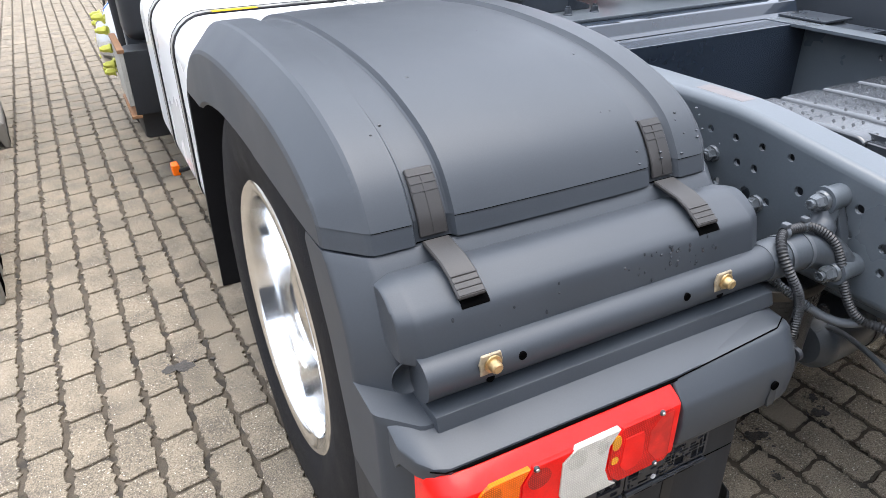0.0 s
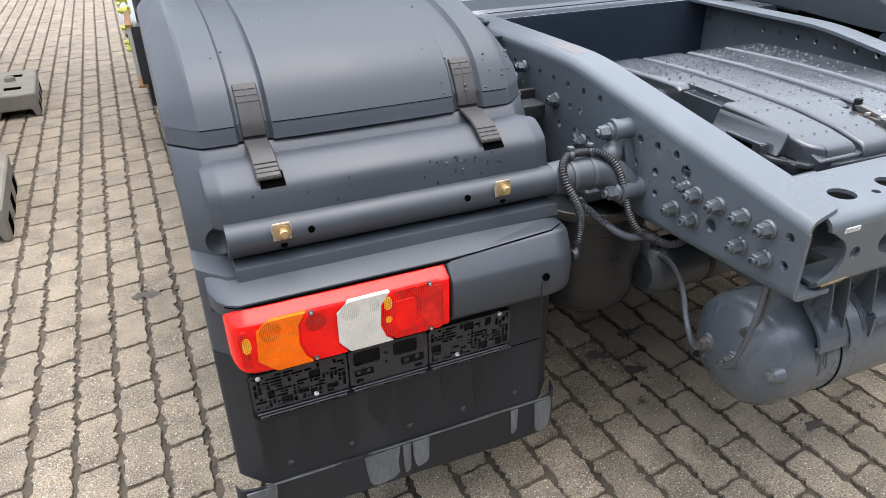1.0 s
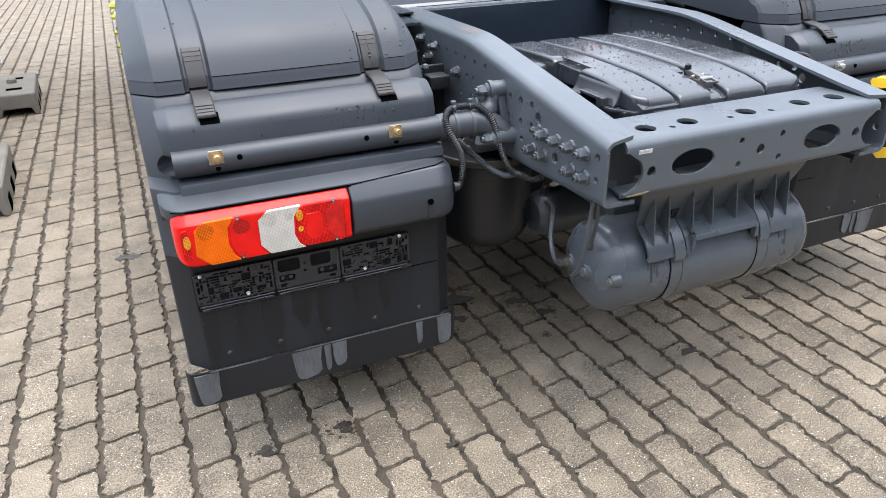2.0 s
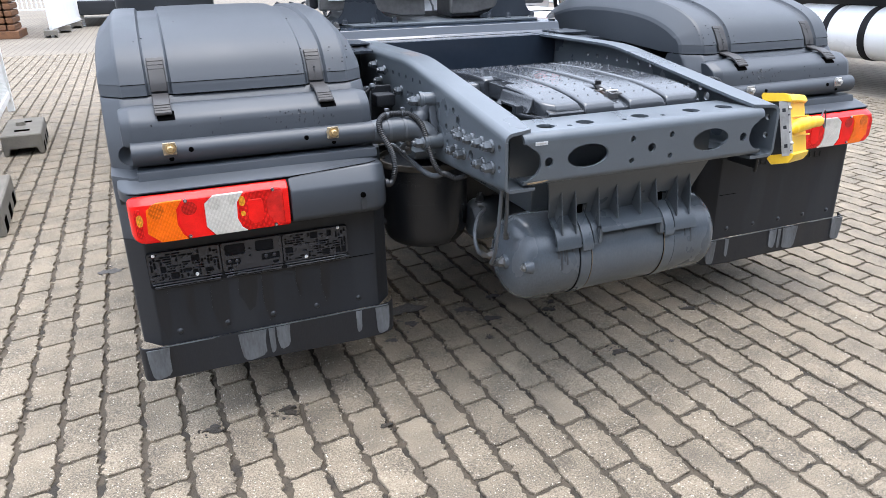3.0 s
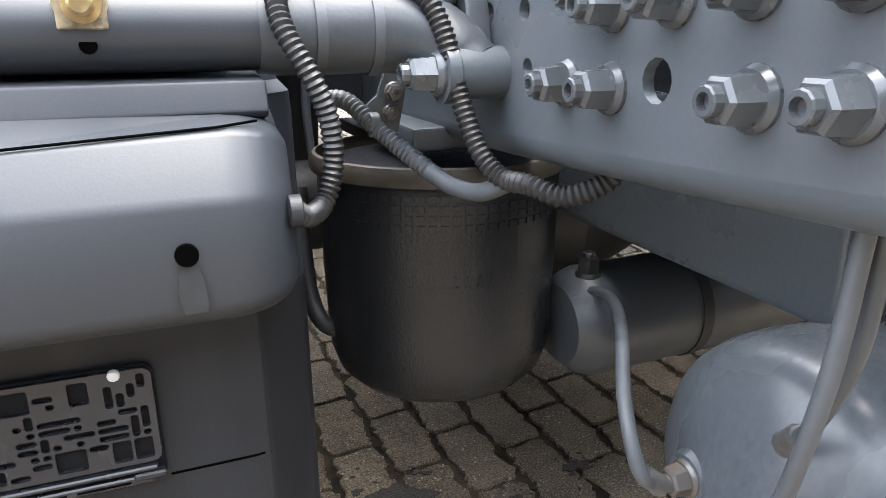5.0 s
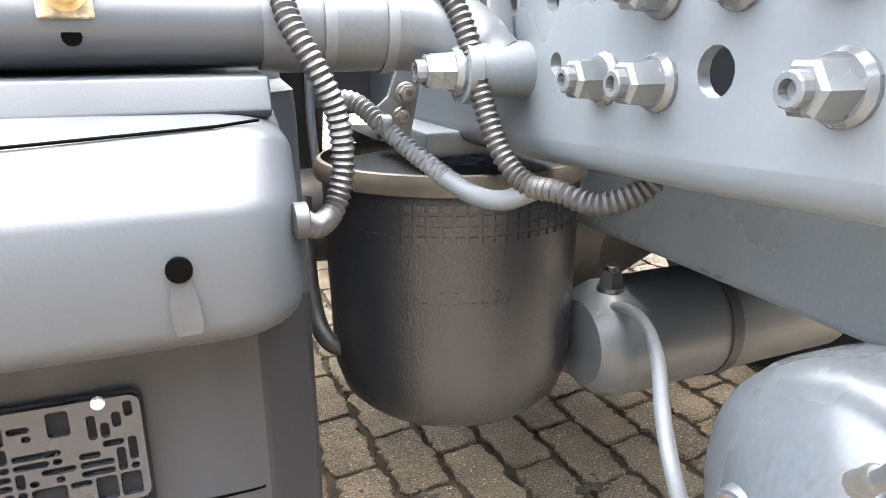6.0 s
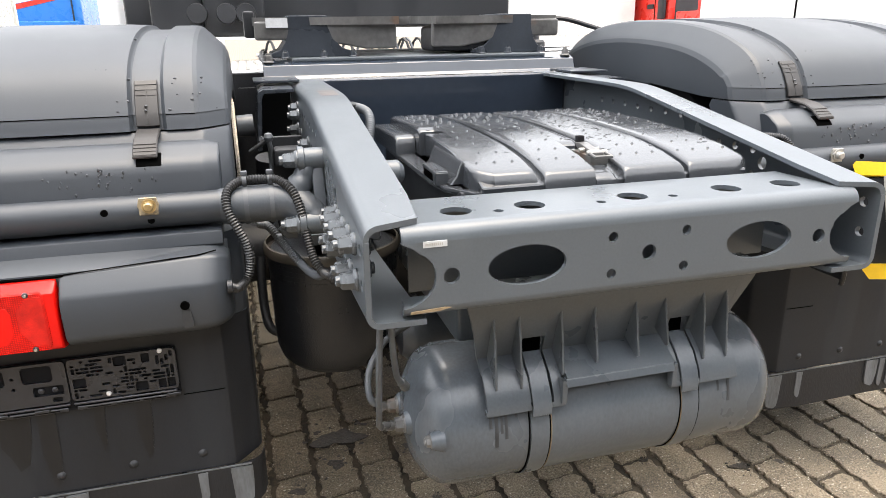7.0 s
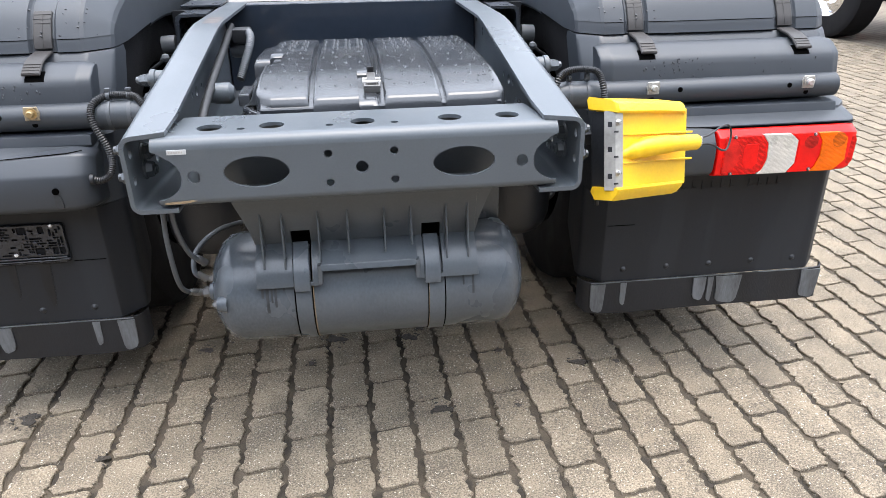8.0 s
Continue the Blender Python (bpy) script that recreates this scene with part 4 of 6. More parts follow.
def plate_holder():
    """Empty number plate carrier with a moulded maze of ribs, behind the driver's side wheel."""
    x0, x1, z0, z1, y = -1.229, -0.708, 0.455, 0.556, 0.3865
    def rounded(x0, x1, z0, z1, r):
        r = min(r, (x1 - x0) * 0.499, (z1 - z0) * 0.499)
        c = ((x1 - r, z1 - r, 0), (x0 + r, z1 - r, 90), (x0 + r, z0 + r, 180), (x1 - r, z0 + r, 270))
        return [(cx + r * math.cos(radians(a + d)), cz + r * math.sin(radians(a + d))) for cx, cz, a in c for d in (0, 30, 60, 90)]
    holder = part("plate_holder", prism(B(), rounded(x0, x1, z0, z1, 0.009), "y", y - 0.0028, y, 0.0008, 1), SLOT, truck, "empty black plastic number plate holder")
    rng = random.Random(7)
    zb, zt = z0 + 0.019, z1 - 0.002
    for k, (sx0, sx1) in enumerate(((x0 + 0.002, -1.0505), (-1.0475, -0.8905), (-0.8875, x1 - 0.002))):
        holes = []
        if k != 1:
            cols, rows_ = 22, 11
            used = [[False] * rows_ for _ in range(cols)]
            cw, ch = (sx1 - sx0 - 0.008) / cols, (zt - zb - 0.006) / rows_
            for tries in range(900):
                i, j = rng.randrange(cols), rng.randrange(rows_)
                w, h = rng.choice(((3, 3), (3, 2), (2, 3))) if tries < 9 else rng.choice(((2, 1), (3, 1), (1, 2), (4, 1), (1, 1), (2, 1), (3, 1), (1, 2), (1, 3)))
                cells = [(i + a, j + b) for a in range(w) for b in range(h)]
                if any(a >= cols or b >= rows_ or used[a][b] for a, b in cells):
                    continue
                for a, b in cells:
                    used[a][b] = True
                if tries < 9 or rng.random() < 0.66:
                    xx, zz = sx0 + 0.004 + i * cw, zb + 0.003 + j * ch
                    holes.append(rounded(xx + 0.0010, xx + w * cw - 0.0010, zz + 0.0010, zz + h * ch - 0.0010, 0.0022))
        else:
            holes = [rounded(*q) for q in ((-1.038, -0.986, 0.518, 0.549, 0.006), (-0.960, -0.912, 0.518, 0.549, 0.006), (-1.038, -1.000, 0.492, 0.508, 0.003), (-0.946, -0.898, 0.492, 0.510, 0.003),
                                           (-1.036, -1.022, 0.478, 0.487, 0.001), (-0.918, -0.902, 0.478, 0.487, 0.003), (-0.978, -0.972, 0.528, 0.534, 0.003), (-0.978, -0.972, 0.508, 0.514, 0.003))]
        bm = B()
        plate(bm, rounded(sx0, sx1, zb, zt, 0.007), holes, "y", y - 0.0072, y - 0.0024)
        part("moulded_panel", bm, PLATE_BASE, holder)
    # pivots in the middle panel's windows
    for px, pz in ((-1.029, 0.500), (-1.010, 0.500), (-0.934, 0.501), (-0.912, 0.501)):
        part("pivot", lathe(B(), [(0.0015, -0.0066), (0.0030, -0.0070), (0.0052, -0.0055), (0.0054, -0.002)], "y", (px, y, pz), 14), PLATE_BASE, holder)
    # lower strips with their clips
    for a, b in ((x0 + 0.006, -1.052), (-1.046, -0.892), (-0.886, x1 - 0.006)):
        part("strip", box(B(), a, b, y - 0.0105, y - 0.002, z0 + 0.0125, z0 + 0.0165, 0.0012, 1), PLATE_BASE, holder)
        part("strip", box(B(), a + 0.004, b - 0.004, y - 0.0090, y - 0.002, z0 + 0.0015, z0 + 0.0085, 0.0012, 1), PLATE_BASE, holder)
        for f in (0.12, 0.40, 0.66):
            part("strip_slot", box(B(), a + (b - a) * f, a + (b - a) * (f + 0.22), y - 0.0094, y - 0.0085, z0 + 0.0040, z0 + 0.0056), SEAM_SHADE, holder)
    for cx in (-1.000, -0.935, x1 - 0.010):
        part("bottom_clip", box(B(), cx - 0.014, cx + 0.010, y - 0.0125, y - 0.004, z0 + 0.0062, z0 + 0.0120, 0.0014, 1), PLASTIC_DARK, holder)
    for x, z in ((-1.113, 0.482), (-0.828, 0.481), (-0.735, 0.5515), (-1.211, 0.5485)):
        part("screw", lathe(B(), [(0.001, -0.0105), (0.0036, -0.0100), (0.0046, -0.0085), (0.0046, -0.006)], "y", (x, y, z), 12), SCREW, holder, "small white screw")
    return holder


plate_holder()

# faint raised lettering on the other rear panel, brand left as bars
bm = B()
for k, w in enumerate((0.02, 0.012, 0.012, 0.014, 0.010, 0.014, 0.012, 0.0, 0.018, 0.014, 0.016, 0.012)):
    if w:
        box(bm, 0.80 + k * 0.026, 0.80 + k * 0.026 + w, 0.3866, 0.3885, 0.545, 0.549)
        box(bm, 0.80 + k * 0.026, 0.80 + k * 0.026 + 0.003, 0.3866, 0.3885, 0.549, 0.568)
tagged(part("raised_bars", bm, PANEL, truck), kind="stuff")


# air tank under the crossmember
def air_tank():
    cy, cz, r = 0.178, 0.462, 0.121
    prof = [(0.001, -0.338), (0.03, -0.336), (0.07, -0.327), (0.10, -0.310), (0.115, -0.293), (r, -0.270), (r, 0.282), (0.116, 0.301), (0.10, 0.318), (0.07, 0.334), (0.03, 0.343), (0.001, 0.344)]
    tank = part("air_tank", lathe(B(), prof, "x", (0, cy, cz), 48), TANK, truck, "dark grey painted steel air tank")
    for x in (-0.1365, 0.140):
        bm = lathe(B(), [(r + 0.0005, -0.016), (r + 0.003, -0.016), (r + 0.003, 0.016), (r + 0.0005, 0.016)], "x", (x, cy, cz), 48, False)
        part("tank_strap", bm, TANK, tank)
    for x, edge in ((-0.1545, SEAM_SHADE), (-0.1185, SEAM_SHADE), (-0.1165, BARE), (0.1220, SEAM_SHADE), (0.1580, SEAM_SHADE), (0.1240, BARE)):
        part("strap_edge", lathe(B(), [(r + 0.0005, -0.0013), (r + 0.0022, 0), (r + 0.0005, 0.0013)], "x", (x, cy, cz), 48, False), edge, tank)
    # damp runs below the bracket's foot
    for x, w, a0, a1 in ((-0.222, 0.005, 16, 34), (-0.213, 0.006, 18, 52), (-0.203, 0.004, 17, 40), (-0.196, 0.005, 20, 48), (-0.178, 0.003, 18, 30), (0.195, 0.004, 18, 36), (0.215, 0.005, 16, 44)):
        run = [(cy - (r + 0.0004) * math.cos(radians(d)), cz + (r + 0.0004) * math.sin(radians(d))) for d in [31 - (a1 - a0) * k / 6 for k in range(7)]]
        part("damp_run", ribbon(B(), run, x, x + w, 0.0008), STREAK, tank)
    for py, pz, q in ((0.219, 0.464, 0.015), (0.150, 0.468, 0.015), (0.078, 0.474, 0.0115)):
        d = math.hypot(py - cy, pz - cz)
        x = -0.336 + 0.28 * d * d / 0.1
        part("boss", lathe(B(), [(q * 1.8, x + 0.014), (q * 1.5, x + 0.004), (q * 1.3, x - 0.004), (q * 1.22, x - 0.007), (q * 0.9, x - 0.007)], "x", (0, py, pz), 22), TANK, tank)
        part("port", hexnut(B(), "x", (x - 0.006, py, pz), q * 0.85, -0.022 if q > 0.012 else -0.011), GREASE, tank)
    # cast saddle bracket with fins
    foot = [(0.060, 0.519), (0.062, 0.530), (0.068, 0.543), (0.080, 0.560), (0.100, 0.576)]
    back = [(0.114, 0.590), (0.101, 0.63), (0.086, 0.67), (0.070, 0.722)]
    arch = [(0.056, 0.557), (0.070, 0.565), (0.084, 0.573), (0.102, 0.582)]
    br = None
    for a, b, line in ((-0.094, 0.100, arch + back), (-0.227, -0.154, foot + back), (-0.115, -0.094, foot + back), (0.100, 0.114, foot + back), (0.153, 0.226, foot + back),
                       (-0.154, -0.115, [(0.104, 0.622), (0.086, 0.67), (0.070, 0.722)]), (0.114, 0.153, [(0.104, 0.622), (0.086, 0.67), (0.070, 0.722)])):
        ob = part("bracket_panel" if br else "tank_bracket", ribbon(B(), line, a, b, 0.006), CAST, br or truck, "" if br else "grey cast bracket holding the air tank")
        br = br or ob
    part("bracket_flange", box(B(), -0.255, 0.250, 0.066, 0.11, 0.704, 0.7215, 0.003), CAST, br)
    part("arch_lip", prism(B(), [(0.046, 0.549), (0.060, 0.549), (0.064, 0.562), (0.052, 0.562)], "x", -0.097, 0.098, 0.002), CAST, br)
    part("arch_end", prism(B(), [(-0.103, 0.519), (-0.095, 0.519), (-0.093, 0.558), (-0.103, 0.561)], "y", 0.050, 0.066, 0.001), CAST, br)
    part("arch_end", prism(B(), [(0.096, 0.519), (0.104, 0.519), (0.104, 0.561), (0.096, 0.558)], "y", 0.050, 0.066, 0.001), CAST, br)
    for a, b in ((-0.229, -0.096), (0.097, 0.228)):
        part("foot_lip", prism(B(), [(0.053, 0.514), (0.064, 0.514), (0.066, 0.523), (0.055, 0.523)], "x", a, b, 0.002), CAST, br)
    for x, low in ((-0.209, 0.550), (-0.167, 0.547), (-0.096, 0.560), (-0.037, 0.574), (0.037, 0.574), (0.091, 0.586), (0.1635, 0.550), (0.208, 0.548)):
        fin = [(0.090, 0.681), (0.0838, 0.681), (0.0735, 0.635), (0.064, low + 0.012), (0.063, low + 0.004), (0.068, low), (0.108, max(0.588, low + 0.02))]
        part("fin", prism(B(), fin, "x", x - 0.0019, x + 0.0019, 0.0008, 1), CAST, br)
    for sx in (-1, 1):
        bm = B()
        edge = [(0.2275, *back[0]), (0.235, *back[1]), (0.246, *back[2]), (0.263, *back[3])]
        rows = [[bm.verts.new((sx * 0.2262, y, z)), bm.verts.new((sx * w, y, z))] for w, y, z in edge]
        faces = [bm.faces.new((p[0], p[1], q[1], q[0])) for p, q in zip(rows, rows[1:])]
        bmesh.ops.recalc_face_normals(bm, faces=faces)
        bmesh.ops.solidify(bm, geom=faces, thickness=0.006)
        part("bracket_cheek", bm, CAST, br)
    # black sheet behind each bracket window stands in for its shade
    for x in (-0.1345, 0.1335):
        part("window_shadow", box(B(), x - 0.024, x + 0.024, 0.128, 0.132, 0.575, 0.640), SEAM_SHADE, br)
        part("strap_tail", ribbon(B(), [(0.053, 0.505), (0.052, 0.518), (0.057, 0.534), (0.064, 0.547), (0.076, 0.564), (0.096, 0.580), (0.108, 0.590)], x - 0.018, x + 0.014, 0.004, 0.001), TANK, br, "steel tank strap")
    for pts in ([(-0.262, 0.505, 0.494), (-0.245, 0.490, 0.508), (-0.262, 0.43, 0.520), (-0.335, 0.315, 0.545), (-0.380, 0.245, 0.525), (-0.385, 0.215, 0.485), (-0.362, 0.219, 0.464)],
                [(-0.385, 0.075, 0.71), (-0.39, 0.078, 0.62), (-0.39, 0.10, 0.52), (-0.383, 0.135, 0.478), (-0.362, 0.150, 0.468)],
                [(-0.372, 0.075, 0.71), (-0.368, 0.080, 0.64), (-0.358, 0.105, 0.58), (-0.340, 0.135, 0.545)]):
        line = part("air_line", tube(B(), smooth_path(pts, 6), 0.0058 if pts[0][1] > 0.4 else 0.0050, 10), HOSE_GREY, tank)
        e, d = Vector(pts[-1]), (Vector(pts[-1]) - Vector(pts[-2])).normalized()
        part("line_fitting", tube(B(), [e - d * 0.026, e - d * 0.022, e - d * 0.006, e], [0.0060, 0.0078, 0.0078, 0.0090], 10), GREASE, line)


air_tank()


# battery box between the rails
LID = [(0.165, 0.861), (0.19, 0.870), (0.245, 0.882), (0.33, 0.892), (0.43, 0.8955), (0.53, 0.8975), (0.645, 0.897), (0.75, 0.893), (0.83, 0.8895), (0.86, 0.888)]


def stud(m, x, y, q, h):
    z = along(LID, y)
    lo = [m.verts.new((x + q * c, y + q * t, z - 0.001)) for c, t in ((1, 0), (0, 1), (-1, 0), (0, -1))]
    hi = [m.verts.new((x + 0.3 * q * c, y + 0.3 * q * t, z + h)) for c, t in ((1, 0), (0, 1), (-1, 0), (0, -1))]
    m.faces.new(hi)
    for i in range(4):
        m.faces.new((lo[i - 1], lo[i], hi[i], hi[i - 1]))


def lid_bay(base, a, b, y0, y1, cut=0, edges=(True, True), sink=0.0):
    """One tread field of the lid between two grooves, arched along y, with rounded edges."""
    steps = [0.0, 0.002, 0.006, 0.012, 0.02, 0.035, 0.05, 0.07]
    xs = [a + d for d in steps if d < (b - a) / 2] + [b - d for d in steps[::-1] if d < (b - a) / 2]
    rows = []
    for x in xs:
        e = min(x - a if edges[0] else 1, b - x if edges[1] else 1)
        drop = sink + (0.0070 if e < 0.001 else 0.0026 if e < 0.003 else 0.0006 if e < 0.008 else 0.0)
        d = max(0.0, 0.05 - (x - a if cut < 0 else b - x)) if cut else 0.0
        f = y0 + (0.05 - math.sqrt(max(0.0, 0.05 ** 2 - d * d))) * (0.9 if cut < 0 else 0.4)
        line = [f + 0.024 + k * (y1 - f - 0.030) / 14 for k in range(15)]
        lip = [(f, 0.838), (f + 0.002, 0.850), (f + 0.007, along(LID, f + 0.024) - 0.008 - drop), (f + 0.014, along(LID, f + 0.024) - 0.003 - drop)]
        rows.append((x, lip + [(y, along(LID, y) - drop) for y in line] + [(y1 - 0.002, along(LID, y1) - 0.004 - drop), (y1, 0.842), (f + 0.002, 0.834)]))
    return part("lid_bay", loft(B(), rows), WETLID, base, "wet black plastic tread field", 45)


def battery_box():
    base = part("battery_box", box(B(), -0.225, 0.296, 0.205, 0.835, 0.58, 0.842, 0.012), PLASTIC_DARK, truck, "black plastic battery box between the chassis rails")
    part("battery_tray", box(B(), -0.232, 0.300, 0.199, 0.838, 0.572, 0.735, 0.008), CAST, base, "grey painted tray under the box")
    rim = [(-0.246, 0.842), (-0.246, 0.31), (-0.238, 0.245), (-0.205, 0.192), (-0.15, 0.172), (0.26, 0.160), (0.300, 0.170), (0.313, 0.21), (0.313, 0.842)]
    part("rim", prism(B(), rim, "z", 0.831, 0.842, 0.004), WETLID, base, "rolled lip of the lid")
    part("box_lid", prism(B(), [(y + 0.012 if y < 0.2 else y, z - 0.0105) for y, z in LID[:-1]] + [(0.832, 0.83), (0.180, 0.83)], "x", -0.195, 0.296, 0.002, 1), WETLID, base, "ribbed black plastic lid with raised anti-slip studs, wet")
    for a, b, y0, y1, cut, edges, sink in ((-0.207, -0.172, 0.180, 0.425, -1, (True, False), 0.0), (-0.207, -0.172, 0.545, 0.845, 0, (True, False), 0.0), (-0.250, -0.208, 0.575, 0.845, 0, (True, False), 0.018), (-0.1725, -0.098, 0.180, 0.845, 0, (False, True), 0.0),
                                           (-0.089, 0.002, 0.172, 0.84, 0, (True, False), 0.0), (0.0015, 0.038, 0.312, 0.84, 0, (False, True), 0.0), (0.003, 0.043, 0.172, 0.314, 0, (False, True), 0.0095),
                                           (0.043, 0.049, 0.33, 0.838, 0, (True, True), 0.002), (0.054, 0.170, 0.170, 0.838, 0, (True, True), 0.0), (0.179, 0.305, 0.172, 0.835, 1, (True, True), 0.0)):
        lid_bay(base, a, b, y0, y1, cut, edges, sink)
    # flared side of the lid, with the finger notch left open
    part("lid_side", prism(B(), [(-0.2065, 0.885), (-0.212, 0.876), (-0.218, 0.858), (-0.230, 0.843), (-0.20, 0.843)], "y", 0.245, 0.425, 0.002, 1), WETLID, base)
    grip = part("side_grip", box(B(), -0.248, -0.224, 0.270, 0.360, 0.855, 0.863, 0.003), WETLID, base, "moulded grip at the side of the lid")
    part("grip_leg", box(B(), -0.248, -0.224, 0.268, 0.290, 0.838, 0.861, 0.003), WETLID, grip)
    part("grip_pocket", box(B(), -0.246, -0.226, 0.290, 0.358, 0.8425, 0.8545), SEAM_SHADE, grip)
    # raised studs in staggered rows, closer and taller towards the back
    ends = ((-0.205, -0.100), (-0.087, 0.036), (0.056, 0.168), (0.181, 0.303))
    wet = random.Random(17)
    for a, b in ends:
        m = B()
        for j, y in enumerate((0.236, 0.288, 0.352, 0.420, 0.487, 0.555, 0.612, 0.648, 0.684, 0.720, 0.756, 0.792)):
            n = (3 if j % 2 == 0 else 2) if b - a < 0.12 else (4 if j % 2 == 0 else 3)
            for k in range(n):
                x = 0.5 * (a + b) + (k - (n - 1) / 2) * 0.0315 + (0.004 if j % 2 else -0.002)
                if (x < -0.168 and 0.415 < y < 0.555) or (-0.002 < x < 0.05 and y < 0.33):
                    continue
                stud(m, x, y, 0.0044 if j < 6 else 0.0050, 0.0022 if j < 6 else 0.0040)
        tagged(part("studs", m, WETLID, base, smooth=False), kind="stuff")
        m = B()
        for _ in range(70 if a > 0 else 30):
            x, y, q = wet.uniform(a + 0.006, b - 0.006), 0.26 + 0.55 * wet.random() ** 0.8, wet.uniform(0.0012, 0.0038)
            bmesh.ops.create_icosphere(m, subdivisions=1, radius=1, matrix=Matrix.Translation((x, y, along(LID, y))) @ Matrix.Diagonal((q * wet.uniform(1, 2.8), q, q * 0.4, 1)))
        tagged(part("rainwater", m, DROP, base), kind="stuff")
    latch = part("latch", box(B(), 0.014, 0.048, 0.220, 0.300, 0.866, 0.882, 0.002), GREASE, base, "galvanised steel over-centre latch")
    part("latch_lever", prism(B(), [(0.225, 0.880), (0.29, 0.884), (0.30, 0.894), (0.285, 0.896), (0.225, 0.887)], "x", 0.022, 0.040, 0.002), GREASE, latch)
    part("latch_hook", tube(B(), [(0.016, 0.235, 0.886), (0.016, 0.206, 0.882), (0.046, 0.206, 0.882), (0.046, 0.235, 0.886)], 0.003, 8), GREASE, latch)
    part("latch_post", box(B(), 0.024, 0.038, 0.292, 0.304, 0.880, 0.906, 0.002), RUBBER, latch)
    for yy in (0.232, 0.262):
        part("latch_rivet", lathe(B(), [(0.004, 0.012), (0.004, 0.050)], "x", (0, yy, 0.886), 8), ALU, latch)
    # cables and fittings beside the box
    part("cable", tube(B(), smooth_path([(-0.318, 0.16, 0.80), (-0.322, 0.30, 0.84), (-0.325, 0.45, 0.87), (-0.33, 0.65, 0.90), (-0.345, 0.90, 0.925)], 6), 0.010, 10), HOSE, base)
    part("cable", tube(B(), smooth_path([(-0.30, 0.66, 0.82), (-0.275, 0.74, 0.90), (-0.29, 0.84, 0.915), (-0.32, 0.95, 0.90)], 6), 0.011, 10, (0.006, 0.0015)), HOSE_GREY, base)
    part("pipe_stub", tube(B(), [(-0.36, 0.178, 0.822), (-0.21, 0.172, 0.826)], 0.012, 14), CAST, base)
    part("bleed_valve", lathe(B(), [(0.02, -0.02), (0.024, 0.0), (0.024, 0.03), (0.014, 0.04)], "x", (-0.315, 0.40, 0.84), 16), CAST, base)
    part("cable_connector", box(B(), -0.335, -0.285, 0.82, 0.88, 0.885, 0.925, 0.006), DARK, base)
    part("white_fitting", lathe(B(), [(0.024, 0.0), (0.027, 0.01), (0.026, 0.05), (0.014, 0.055)], "x", (-0.345, 0.86, 0.87), 18), HOSE_GREY, base)


WETLID = mat("wet_black_lid", (0.036, 0.040, 0.046), 0.16, vary=0.2, scale=5, fine=180, bump=0.06, spec=0.75)
battery_box()

# cross wall closes the space between the rails; added dark sheet keeps depth dark
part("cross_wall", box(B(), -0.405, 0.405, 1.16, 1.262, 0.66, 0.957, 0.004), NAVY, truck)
part("dark_infill", box(B(), -0.38, 0.38, 0.84, 1.16, 0.62, 0.64), DARK, truck)


